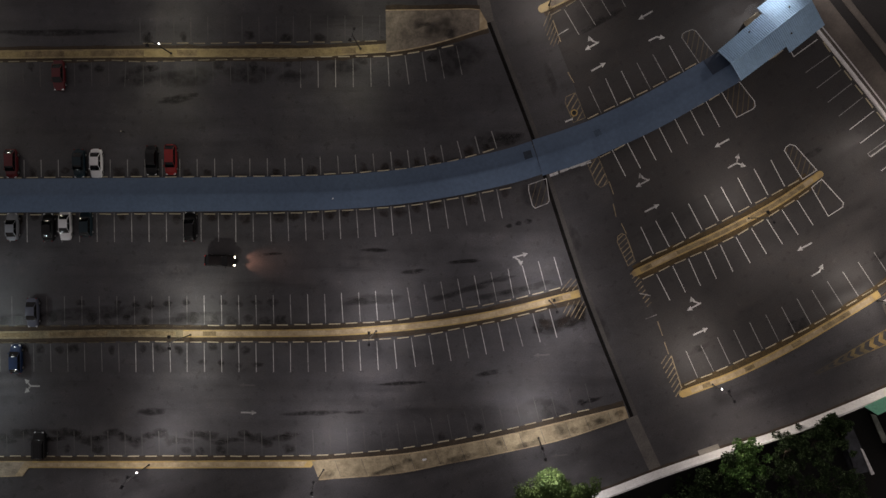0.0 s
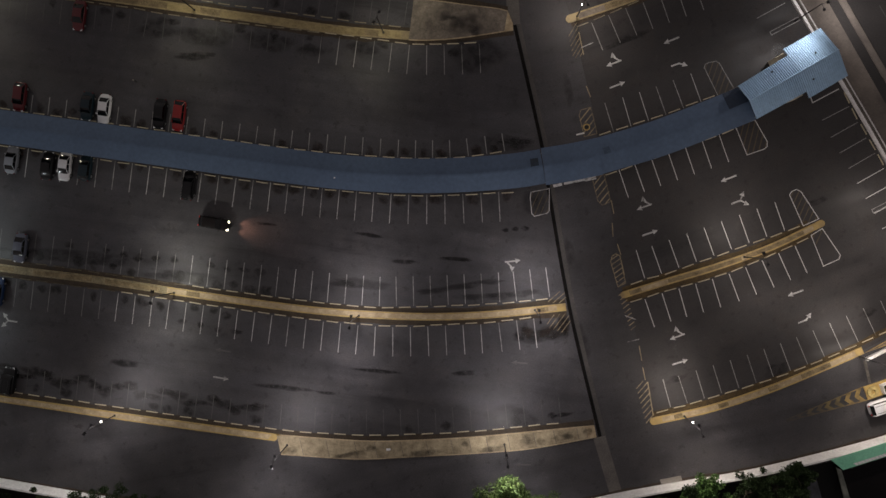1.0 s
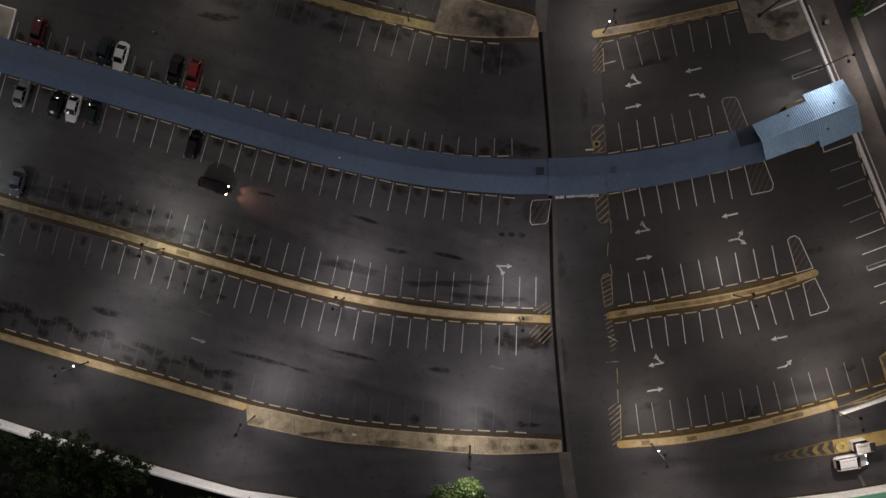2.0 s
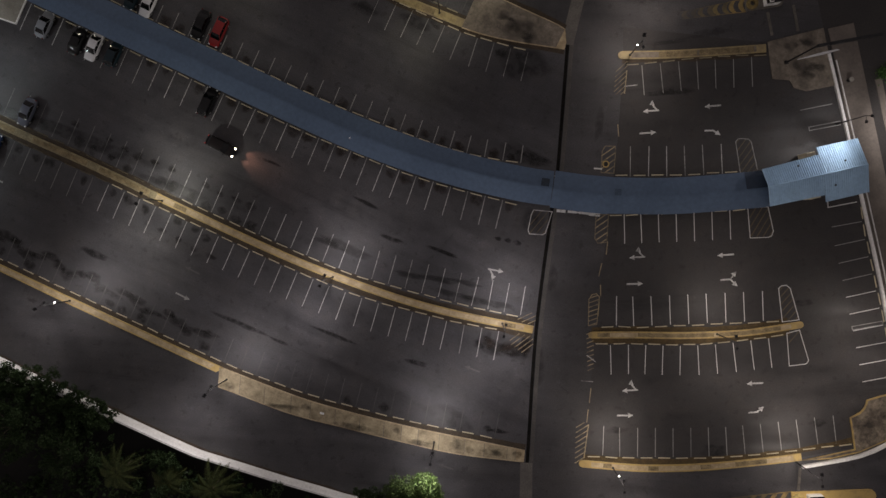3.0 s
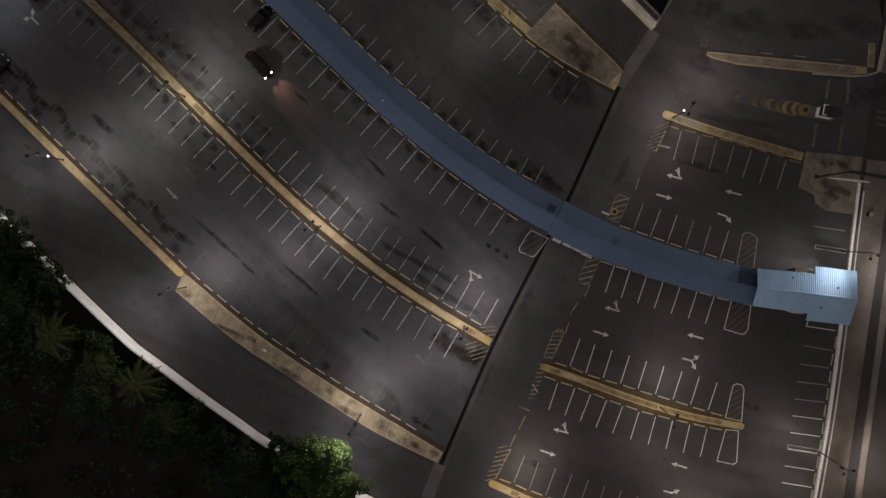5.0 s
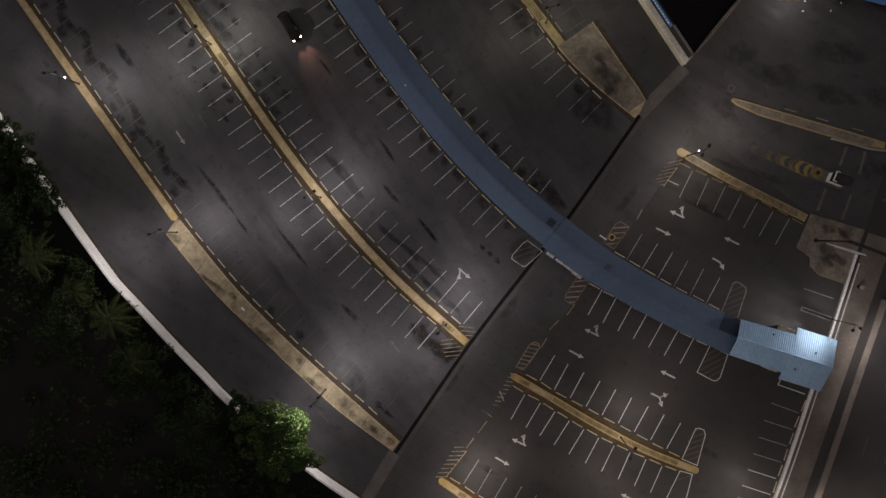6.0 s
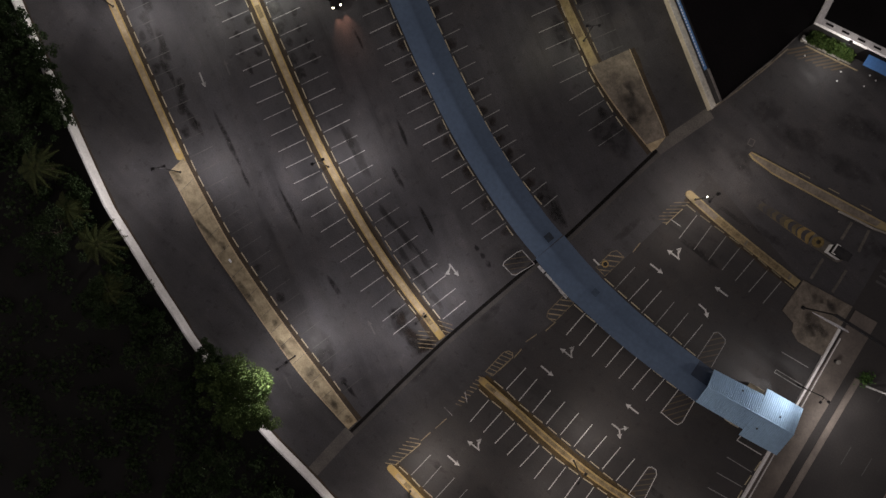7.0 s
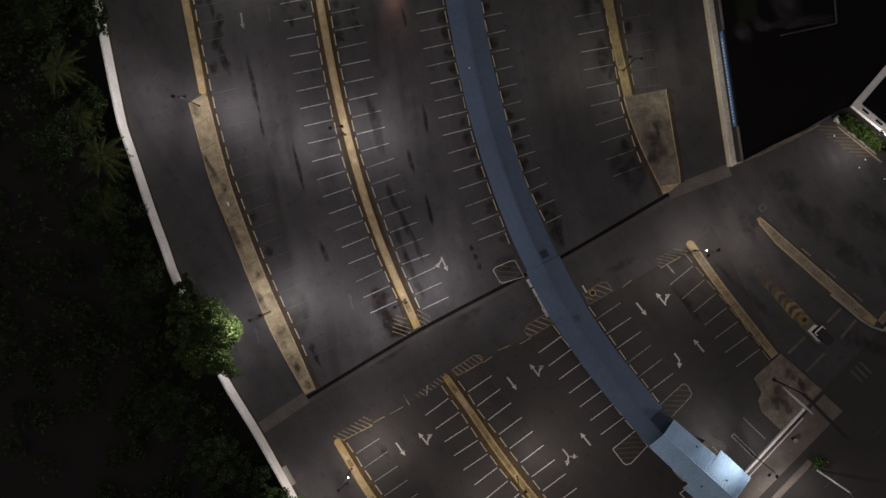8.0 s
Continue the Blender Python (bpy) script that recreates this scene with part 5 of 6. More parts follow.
RED = paint("car_red", (0.23, 0.010, 0.010))
MAROON = paint("car_maroon", (0.085, 0.006, 0.009))
WHITE = paint("car_white", (0.72, 0.72, 0.74))
SILVER = paint("car_silver", (0.24, 0.26, 0.29))
BLACK = paint("car_black", (0.004, 0.004, 0.005))
NAVY = paint("car_navy", (0.010, 0.030, 0.085))
TEAL = paint("car_dark_teal", (0.008, 0.020, 0.028))
BROWN = paint("car_dark_brown", (0.004, 0.002, 0.002))
GREYC = paint("car_grey", (0.085, 0.095, 0.13))
car(-68.0, 10.2, -90, MAROON, "hatch", label="dark red hatchback parked in a bay")
car(-57.7, 10.2, -90, TEAL, "sedan", length=4.2, label="dark teal sedan parked in a bay")
car(-55.1, 10.2, -90, WHITE, "sedan", label="white sedan with dark windows parked in a bay")
car(-46.75, 10.6, -90, BLACK, "sedan", length=4.4, label="black sedan parked beside a red car")
car(-43.9, 10.7, -90, RED, "hatch", length=4.5, label="bright red hatchback parked in a bay")
car(-68.0, 0.8, 90, SILVER, "sedan", length=4.1, label="silver sedan parked below the walkway roof")
car(-62.5, 0.7, 90, BLACK, "sedan", length=4.2, label="black sedan parked beside a white sedan")
car(-59.9, 1.0, -90, WHITE, "sedan", length=4.4, label="white sedan parked below the walkway roof")
car(-56.8, 1.2, 90, TEAL, "hatch", length=3.9, label="dark hatchback parked below the walkway roof")
car(-41.1, 0.8, 90, BLACK, "hatch", length=4.4, label="black hatchback parked alone in a bay")
car(-60.6, 23.2, -90, MAROON, "sedan", length=4.4, label="dark maroon sedan in a dim bay")
car(-65.1, -12.0, -90, GREYC, "sedan", length=4.4, label="grey sedan parked against the kerb island")
car(-67.75, -19.0, 90, NAVY, "hatch", length=4.4, label="navy blue hatchback parked in a bay")
car(-64.3, -32.0, 90, BLACK, "suv", length=4.2, label="black sport utility car in a dark bay")
car(-36.65, -4.2, -2, BROWN, "hatch", True, 4.6, label="dark car in the lane with headlights on")
car(62.8, -16.1, 27, WHITE, "suv", "parked", 4.6, label="white sport utility car with lights on at the exit booth")

# ---- entry and exit booths ----


STRIP = surface("ramp_concrete", (0.075, 0.07, 0.06), (0.17, 0.155, 0.135), 0.7, 5.0, (0.7, 0.9), 0.3)
ROOF_BOOTH = surface("booth_roof_sheet", (0.22, 0.21, 0.20), (0.48, 0.46, 0.43), 0.9, 5.0, (0.5, 0.7), 0.25)
CHEVRONS = (
    (0.78, 1.0, worn_paint("chevron_yellow", (0.30, 0.21, 0.07), (0.05, 0.042, 0.028), (0.30, 0.6), 0.6)),
    (0.56, 0.78, worn_paint("chevron_dull", (0.19, 0.145, 0.06), (0.045, 0.04, 0.03), (0.34, 0.66), 0.5)),
    (0.36, 0.56, worn_paint("chevron_faint", (0.125, 0.10, 0.055), (0.045, 0.042, 0.038), (0.36, 0.7), 0.5)),
    (0.14, 0.36, worn_paint("chevron_ghost", (0.082, 0.070, 0.050), (0.045, 0.042, 0.039), (0.4, 0.75), 0.5)),
)


def booth_lane(tip, w0, w1, far, label, roof_mat, pitch=1.5, blunt=0.0):
    """A painted chevron nose that widens to a raised booth island, with a bumper ring and a cabin."""
    tip, w0, w1, far = map(Vector, (tip, w0, w1, far))
    mid = (w0 + w1) / 2
    d = (mid - tip).normalized()
    n = Vector((-d.y, d.x))
    hw = (w0 - w1).length / 2
    L = (mid - tip).length
    for lo_k, hi_k, mat in ((p * L, q * L, m) for p, q, m in CHEVRONS):
        bm = bmesh.new()
        for side in (1, -1):
            ends = [tip + d * k + n * side * hw * (blunt + (1 - blunt) * k / L) for k in (lo_k, hi_k)]
            stroke(bm, ends, 0.09 if blunt else 0.15, 0.012)
        k = lo_k
        while k < hi_k - 0.7:
            w = hw * (blunt + (1 - blunt) * k / L)
            p = tip + d * k
            if blunt:
                cross = [q / 4 for q in range(-4, 5)]
                nose = [p + n * w * q + d * 0.5 * abs(q) ** 2 for q in cross]
                tail = [p + n * w * q + d * (pitch * 0.5 + 0.42 * abs(q) ** 2) for q in cross]
                ribbon(bm, tail, nose, 0.0145)
            else:
                for side in (1, -1):
                    flat(bm, [tuple(p - d * 0.1), tuple(p + n * side * w + d * 0.5), tuple(p + n * side * w + d * (0.5 + pitch * 0.46)), tuple(p + d * pitch * 0.4)][::side], 0.0145)
            k += pitch
        ob = mesh_object("chevron_marking", bm, mat)
        tagged(ob, "yellow chevron marking before a booth, faded at its tip", "road marking", kind="structure")
    bm = bmesh.new()
    a, b = mid + n * hw, mid - n * hw
    e = mid + d * (far - mid).dot(d)
    outline = [a, b]
    for j in range(7):
        ang = -math.pi / 2 + math.pi * j / 6
        outline.append(e + d * hw * math.cos(ang) + n * hw * math.sin(ang))
    prism(bm, [tuple(p) for p in outline], -0.02, 0.2, 0.03)
    isl = tagged(mesh_object("booth_island", bm, STRIP if roof_mat is STEEL_DARK else KERB_YELLOW), "raised worn concrete booth island", "kerb island", kind="structure")
    bm = bmesh.new()
    for j in range(18):
        t0, t1 = j * math.tau / 18, (j + 1) * math.tau / 18
        c = mid + d * 0.9
        for r0, r1, z0, z1 in ((0.35, 0.8, 0.55, 0.55), (0.8, 0.8, 0.55, 0.2), (0.35, 0.35, 0.2, 0.55)):
            q = [(c.x + r * math.cos(t), c.y + r * math.sin(t), z) for r, t, z in ((r0, t0, z0), (r1, t0, z1), (r1, t1, z1), (r0, t1, z0))]
            bm.faces.new([bm.verts.new(p) for p in q])
    part("bumper_ring", bm, plain("bumper_dull" if roof_mat is STEEL_DARK else "bumper_yellow", (0.20, 0.145, 0.05) if roof_mat is STEEL_DARK else (0.42, 0.33, 0.13), 0.7, vary=0.4), isl)
    ang = math.degrees(math.atan2(d.y, d.x))
    c = mid + d * (3.5 if blunt else 3.1)
    cabin = anchor("ticket_booth", pose(c.x, c.y, 0.2, 0, 0, ang), label, "booth", "ticket booths")
    bm = bmesh.new()
    box(bm, 0, 0, 0, 2.0, 1.3, 1.0)
    part("cabin", bm, BOOTH_WHITE, cabin)
    bm = bmesh.new()
    box(bm, 0, 0, 1.0, 1.9, 1.2, 1.2)
    part("glazing", bm, GLASS_DARK, cabin)
    bm = bmesh.new()
    box(bm, 0.1, 0, 2.2, 2.0, 1.4, 0.12, 0.03)
    part("roof", bm, roof_mat if roof_mat is STEEL_DARK else ROOF_BOOTH, cabin)
    bm = bmesh.new()
    box(bm, 1.1, 0, 2.32, 0.8, 1.2, 0.03)
    box(bm, -0.2, 0.3, 2.32, 1.0, 0.08, 0.05)
    part("roof_plate", bm, STEEL_DARK, cabin)
    bm = bmesh.new()
    for bx, by, sx, sy in ((-1.05, 0, 0.12, 1.5), (-0.8, 0.7, 0.5, 0.1), (-0.8, -0.7, 0.5, 0.1)):
        box(bm, bx, by, 2.2, sx, sy, 0.2)
    part("fascia", bm, BOOTH_WHITE, cabin)
    return isl


booth_lane((14.6, 40.1), (22.75, 46.70), (23.79, 45.16), (27.0, 48.45), "small ticket booth with a dark roof at the entry", STEEL_DARK, 1.35, 0.45)
booth_lane((48.3, -21.4), (59.6, -14.2), (61.0, -15.6), (69.4, -8.6), "white ticket booth at the exit lane", BOOTH_WHITE)
for p, q in (((23.3, 52.1), (25.0, 49.8)), ((26.6, 46.4), (28.6, 43.7)), ((25.3, 53.9), (27.6, 51.4)), ((29.4, 48.8), (31.6, 45.8)), ((59.5, -10.3), (60.8, -13.6)), ((64.8, -17.6), (66.2, -19.0))):
    bm = bmesh.new()
    p, q = Vector(p), Vector(q)
    d = (q - p).normalized()
    n = Vector((-d.y, d.x)) * 0.2
    prism(bm, [tuple(p - n), tuple(q - n), tuple(q + n), tuple(p + n)], -0.02, 0.05, 0.02)
    tagged(mesh_object("speed_hump", bm, STRIP), "pale concrete hump across the lane", "speed hump", "speed humps")
bm = bmesh.new()
for k in range(3):
    p = Vector((33.0, 52.5)) + Vector((0.788, 0.616)) * 0
    u, n = Vector((0.814, 0.581)), Vector((-0.581, 0.814))
    c = Vector((32.6, 52.2)) + n * (0.9 * k)
    stroke(bm, [c, c + u * 2.0], 0.35, 0.0125)
part("bay_line", bm, LINE_FAINT, road)

# manhole by the entry island
bm = bmesh.new()
stroke(bm, [(6.5, 43.4), (7.1, 43.9), (7.7, 43.2), (7.1, 42.7)], 0.11, 0.012, True)
tagged(mesh_object("manhole", bm, GUTTER_PALE), "square manhole frame set in the asphalt", "manhole", kind="structure")

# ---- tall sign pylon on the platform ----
pyl = anchor("billboard", pose(32.0, 41.0, 0.17, 0, 0, 35.2), "tall dark billboard on a steel post, lamplight painted across its lower part", "billboard")
bm = bmesh.new()
box(bm, 0, 0, 0, 0.5, 0.5, 0.3, 0.04)
part("plinth", bm, STEEL_DARK, pyl)
bm = bmesh.new()
tube(bm, (0, 0, 0.3), (0, 0, 9.0), 0.13, 0.1, 14)
part("post", bm, STEEL_DARK, pyl)
bm = bmesh.new()
box(bm, 4.15, 0, 8.7, 8.4, 0.36, 0.42, 0.04)
part("top_beam", bm, STEEL_DARK, pyl)
BOARD_DARK = surface("board_dark_sheet", (0.012, 0.013, 0.017), (0.028, 0.030, 0.038), 0.5, 3.0, (0.5, 0.7), 0.2)
BOARD_LIT = surface("board_lit_sheet", (0.55, 0.55, 0.57), (0.82, 0.82, 0.84), 0.45, 2.0, (0.5, 0.7), 0.15)


def sheet(name, outline, y, mat, label=""):
    """A thin upright sheet over an outline in the board's own plane."""
    bm = bmesh.new()
    front = [bm.verts.new((x, y, z)) for x, z in outline]
    back = [bm.verts.new((x, y + 0.06, z)) for x, z in outline]
    bm.faces.new(front)
    bm.faces.new(back[::-1])
    for k in range(len(outline)):
        q = (k + 1) % len(outline)
        bm.faces.new((front[k], front[q], back[q], back[k]))
    return part(name, bm, mat, pyl, label)


sheet("board", [(0.5, 7.4), (3.6, 7.3), (8.3, 7.2), (8.3, 8.68), (0.5, 8.68)], 0.02, BOARD_DARK)
# Pale sheet: lamplight on the lower board, painted as a band of its own.
sheet("lit_band", [(1.0, 1.15), (2.6, 1.1), (4.6, 1.5), (6.0, 2.9), (5.2, 3.7), (3.6, 3.4), (2.0, 2.2)], -0.06, BOARD_LIT, "lamplight painted on the lower board")
sp = anchor("sign_post", pose(68.2, 0.6, 0.17, 0, 0, 40), "short dark sign box on a white post", "sign")
bm = bmesh.new()
tube(bm, (0, 0, 0), (0, 0, 2.2), 0.12, 0.12, 12)
part("post", bm, SIGN_WHITE, sp)
bm = bmesh.new()
box(bm, 0, 0, 2.2, 1.9, 0.7, 2.4, 0.05)
part("sign_box", bm, STEEL_DARK, sp)

# ---- shops to the north ----
shop = anchor("shop_building", pose(0, 0, 0), "flat-roofed shop with cream wall, white ledge and blue fascia", "building")


def front(x, back=0.0):
    """A point on the shop's long front, set back from it."""
    return (x, 39.27 - 0.0135 * x + back)


EAST_SIDE = [(-1.1, 44.9), (-2.3, 49.1), (-3.7, 52.9)]
LEDGE = surface("ledge_white_paint", (0.66, 0.63, 0.55), (0.86, 0.83, 0.75), 0.5, 3.0, (0.6, 0.8), 0.25)
bm = bmesh.new()
prism(bm, [front(0.5)] + EAST_SIDE + [(-80, 70), front(-80)], 0, 1.6)
part("wall", bm, WALL_CREAM, shop)
bm = bmesh.new()
prism(bm, [front(0.55, -0.04), front(0.3, 0.74), front(-30, 0.74), front(-80, 0.74), front(-80, -0.04), front(-30, -0.04)], 1.6, 1.72, 0.02)
part("ledge", bm, LEDGE, shop, "weathered white ledge")
bm = bmesh.new()
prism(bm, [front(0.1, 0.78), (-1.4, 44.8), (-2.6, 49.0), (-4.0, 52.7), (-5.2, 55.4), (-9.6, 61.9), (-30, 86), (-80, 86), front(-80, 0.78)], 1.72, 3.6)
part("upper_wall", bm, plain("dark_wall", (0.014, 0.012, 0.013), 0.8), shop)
bm = bmesh.new()
prism(bm, [front(-4.9, 0.68), front(-4.9, 0.77), front(-18.2, 0.77), front(-18.2, 0.68)], 2.5, 3.5)
fascia = part("fascia_sign", bm, SIGN_BLUE, shop, "blue fascia sign with white bars")
for k in range(26):
    x = -5.6 - k * 0.46
    bm = bmesh.new()
    q = front(x, 0.66)
    box(bm, x, q[1], 2.85, 0.24 if k % 3 else 0.36, 0.04, 0.26)
    part("sign_bar", bm, SIGN_WHITE, fascia)
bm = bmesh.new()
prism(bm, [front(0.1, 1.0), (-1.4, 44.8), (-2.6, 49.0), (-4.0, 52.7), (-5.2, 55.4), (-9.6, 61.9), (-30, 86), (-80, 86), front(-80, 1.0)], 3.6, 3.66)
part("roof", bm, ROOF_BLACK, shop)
COPING = surface("coping_grey_mortar", (0.08, 0.072, 0.070), (0.20, 0.18, 0.17), 1.2, 4.0, (0.7, 0.9), 0.3)
for xa, xb in ((0.1, -4.8), (-18.3, -80)):
    bm = bmesh.new()
    prism(bm, [front(xa, 0.74), front(xb, 0.74), front(xb, 0.95), front(xa, 0.95)], 3.4, 3.76)
    part("coping", bm, COPING, shop)
side = [Vector(front(0.1, 1.0)), Vector((-1.4, 44.8)), Vector((-2.6, 49.0)), Vector((-4.0, 52.7))]
bm = bmesh.new()
for a, b in zip(side, side[1:]):
    d = (b - a).normalized()
    n = Vector((-d.y, d.x)) * 0.07
    prism(bm, [tuple(a - n), tuple(b - n), tuple(b + n), tuple(a + n)], 3.66, 3.9)
part("parapet", bm, COPING, shop)
kerb = [Vector(front(0.5, 0.5)), Vector((-0.75, 44.9)), Vector((-1.95, 49.1)), Vector((-3.3, 53.0))]
for a, b in zip(kerb, kerb[1:]):
    bm = bmesh.new()
    d = (b - a).normalized()
    n = Vector((-d.y, d.x)) * 0.11
    prism(bm, [tuple(a - n), tuple(b - n * 1.2), tuple(b + n), tuple(a + n)], -0.02, 0.14, 0.02)
    part("side_kerb", bm, APRON_DIM, shop)
ROOF_EDGE = surface("roof_edge_mortar", (0.02, 0.02, 0.022), (0.07, 0.068, 0.07), 0.6, 4.0, (0.8, 0.95), 0.3)
bm = bmesh.new()
for p, q in (((-16.1, 47.8), (-16.4, 55.5)), ((-16.4, 55.5), (-28.0, 56.4))):
    p, q = Vector(p), Vector(q)
    d = (q - p).normalized()
    e = Vector((-d.y, d.x)) * 0.09
    prism(bm, [tuple(p - e), tuple(q - e), tuple(q + e), tuple(p + e)], 3.66, 3.9)
part("roof_kerb", bm, ROOF_EDGE, shop)

DUST = stain_material("roof_dust", (0.045, 0.042, 0.045), 0.5, 0.9, 0.75, 0.5)
MOSS = stain_material("roof_moss", (0.016, 0.022, 0.010), 0.48, 0.9, 0.8, 0.4)
for mat, x, y, rx, ry, turn in ((DUST, -18.0, 45.6, 1.6, 0.8, 0.6), (DUST, -17.2, 43.0, 1.8, 1.0, 0.3), (DUST, -17.6, 47.6, 1.6, 0.5, 1.4), (DUST, -19.4, 49.4, 2.6, 1.6, 0.3), (DUST, -17.4, 52.0, 0.7, 3.4, 0.0), (MOSS, -21.3, 43.4, 2.6, 1.6, 0.1)):
    stain("roof_stain", mat, shop, x, y, rx, ry, turn, 3.668)
hall = anchor("white_hall", pose(0, 0, 0), "building with white parapet and dark flat roof", "building")
u = Vector((0.757, 0.653))
n = Vector((-0.653, 0.757))
p0 = Vector((-4.85, 55.75))
# Wall below the parapet is near black: its shade is put into the colour.
bm = bmesh.new()
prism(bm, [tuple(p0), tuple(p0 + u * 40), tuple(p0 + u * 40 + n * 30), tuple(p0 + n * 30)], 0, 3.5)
part("wall", bm, plain("hall_shaded_wall", (0.008, 0.0075, 0.0075), 0.8), hall)
bm = bmesh.new()
prism(bm, [tuple(p0 - n * 0.03 - u * 0.03), tuple(p0 + u * 40 - n * 0.03), tuple(p0 + u * 40 + n * 30), tuple(p0 + n * 30 - u * 0.03)], 3.5, 4.2)
part("parapet", bm, WALL_WHITE, hall)
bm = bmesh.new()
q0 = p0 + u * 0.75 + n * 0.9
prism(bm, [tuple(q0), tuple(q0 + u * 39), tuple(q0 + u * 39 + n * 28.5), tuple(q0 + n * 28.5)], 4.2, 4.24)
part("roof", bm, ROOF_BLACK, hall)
for k in range(5):
    bm = bmesh.new()
    c = p0 + u * (1.8 + k * 2.4) + n * 0.45
    box(bm, 0, 0, 0, 1.1, 0.28, 0.03)
    part("vent", bm, GUTTER_DARK, hall).matrix_local = pose(c.x, c.y, 4.2, 0, 0, 40.8)
# Added dark panel in place of the shade between parapet and awning.
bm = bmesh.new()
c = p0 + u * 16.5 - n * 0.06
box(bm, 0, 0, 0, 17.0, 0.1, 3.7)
part("shade_panel", bm, ROOF_BLACK, hall, "dark panel painted for the shade under the parapet").matrix_local = pose(c.x, c.y, 0, 0, 0, 40.8)
bm = bmesh.new()
c = p0 + u * 15.5 - n * 0.1
vsq = [(-6.5, 0.0, 2.7), (6.5, 0.0, 2.7), (6.5, -1.5, 2.35), (-6.5, -1.5, 2.35)]
lo = [bm.verts.new(q) for q in vsq]
hi = [bm.verts.new((q[0], q[1], q[2] + 0.1)) for q in vsq]
bm.faces.new(hi)
bm.faces.new(lo[::-1])
for k in range(4):
    bm.faces.new((lo[k], lo[(k + 1) % 4], hi[(k + 1) % 4], hi[k]))
part("awning", bm, SIGN_BLUE, hall, "blue sheet awning").matrix_local = pose(c.x, c.y, 0, 0, 0, 40.8)

c = p0 + u * 5.5 - n * 0.35
wl = anchor("wall_lamp", pose(c.x, c.y, 3.9, 0, 0, 40.8), "small bright wall lamp on the white hall", "wall lamp")
bm = bmesh.new()
box(bm, 0, 0, 0, 0.5, 0.6, 0.14, 0.03)
part("housing", bm, STEEL_DARK, wl)
bm = bmesh.new()
box(bm, 0, -0.02, -0.03, 0.4, 0.45, 0.03)
part("lens", bm, LAMP_LENS, wl, "glowing lens")
ld = bpy.data.lights.new("wall_lamp", "POINT")
ld.energy, ld.color, ld.shadow_soft_size = 560, (1.0, 0.93, 0.88), 0.2
q = c - n * 2.6
new("wall_lamp", ld).location = (q.x, q.y, 4.6)

# grass bed before the white hall
bed0 = p0 - n * 1.2 + u * 0.7
bm = bmesh.new()
prism(bm, [tuple(bed0), tuple(bed0 + u * 7.4), tuple(bed0 + u * 7.4 + n * 1.15), tuple(bed0 + n * 1.15)], -0.02, 0.15)
bed = tagged(mesh_object("planting_bed", bm, SOIL), "narrow planting bed with a concrete edge", "planting bed", kind="structure")
bm = bmesh.new()
stroke(bm, [bed0, bed0 + u * 7.4], 0.34, 0.17)
part("edging", bm, CONCRETE, bed)


def tufts(n, place, seed, size):
    """Loose leaf blades as plain triangles and quads."""
    r = random.Random(seed)
    vs, fs = [], []
    for _ in range(n):
        c = place(r)
        d = Vector((r.gauss(0, 1), r.gauss(0, 1), r.gauss(0.6, 0.6))).normalized()
        s = d.cross(Vector((r.gauss(0, 1), r.gauss(0, 1), r.gauss(0, 1)))).normalized()
        a = size * r.uniform(0.6, 1.4)
        k = len(vs)
        vs += [c - s * a * 0.28, c + d * a * 0.5 - s * a * 0.36, c + d * a, c + d * a * 0.5 + s * a * 0.36]
        fs.append((k, k + 1, k + 2, k + 3))
    return vs, fs


def leaf_object(name, vs, fs, mat, parent=None):
    me = bpy.data.meshes.new(name)
    me.from_pydata([tuple(v) for v in vs], [], fs)
    me.materials.append(mat)
    ob = new(name, me)
    if parent:
        ob.parent = parent
    return ob


def bed_spot(r):
    """A leaf place in a row of shrubs, low at the kerb and tall against the wall."""
    s, w = r.uniform(0.3, 7.3), r.random()
    top = 0.35 + (1.9 + 0.9 * noise.noise(Vector((s * 0.8, 3.0, 1.0)))) * (1 - w) * min(1.0, (7.5 - s) * 0.6)
    return Vector((*(bed0 + u * s + n * (1.1 - w * (0.95 + 0.3 * noise.noise(Vector((s * 1.4, 8.0, 1.0)))))), 0.15 + top * r.random() ** 0.5))


for k in range(12):
    r = random.Random(200 + k)
    c = bed0 + u * (0.1 + k * 0.63 + r.uniform(-0.2, 0.2)) + n * r.uniform(0.0, 0.2)
    bm = bmesh.new()
    bmesh.ops.create_icosphere(bm, subdivisions=2, radius=0.3)
    for vtx in bm.verts:
        vtx.co *= 1 + 0.35 * noise.noise(vtx.co * 3 + Vector((k, 0, 0)))
        vtx.co.z *= 0.6
    stone = mesh_object("edging_stone", bm, CONCRETE)
    stone.matrix_world = pose(c.x, c.y, 0.2, 0, 0, 50 * k)
    tagged(stone, "pale rounded edging stone of a planting bed", "stone", "edging stones")
bm = bmesh.new()
box(bm, 0, 0, 0, 1.0, 0.7, 0.4, 0.06)
block = mesh_object("kerb_block", bm, WALL_WHITE)
block.matrix_world = pose(-3.6, 55.7, 0, 0, 0, 35)
tagged(block, "pale concrete block at the end of the planting bed", "block")
vs, fs = tufts(3600, bed_spot, 3, 0.36)
tagged(leaf_object("ground_plants", vs, fs, GRASS), "bright green shrubs in a bed against the hall wall", "plants", kind="stuff")
bm = bmesh.new()
for k in range(9):
    c = Vector((-2.6, 55.5)) + u * (0.1 + k * 0.82)
    stroke(bm, [c, c - Vector((0.22, 0.975)) * (3.7 - 0.22 * (k % 3) - 0.12 * k)], 0.24, 0.013)
tagged(part("hatching", bm, HATCH_BROWN, road), kind="stuff")
bm = bmesh.new()
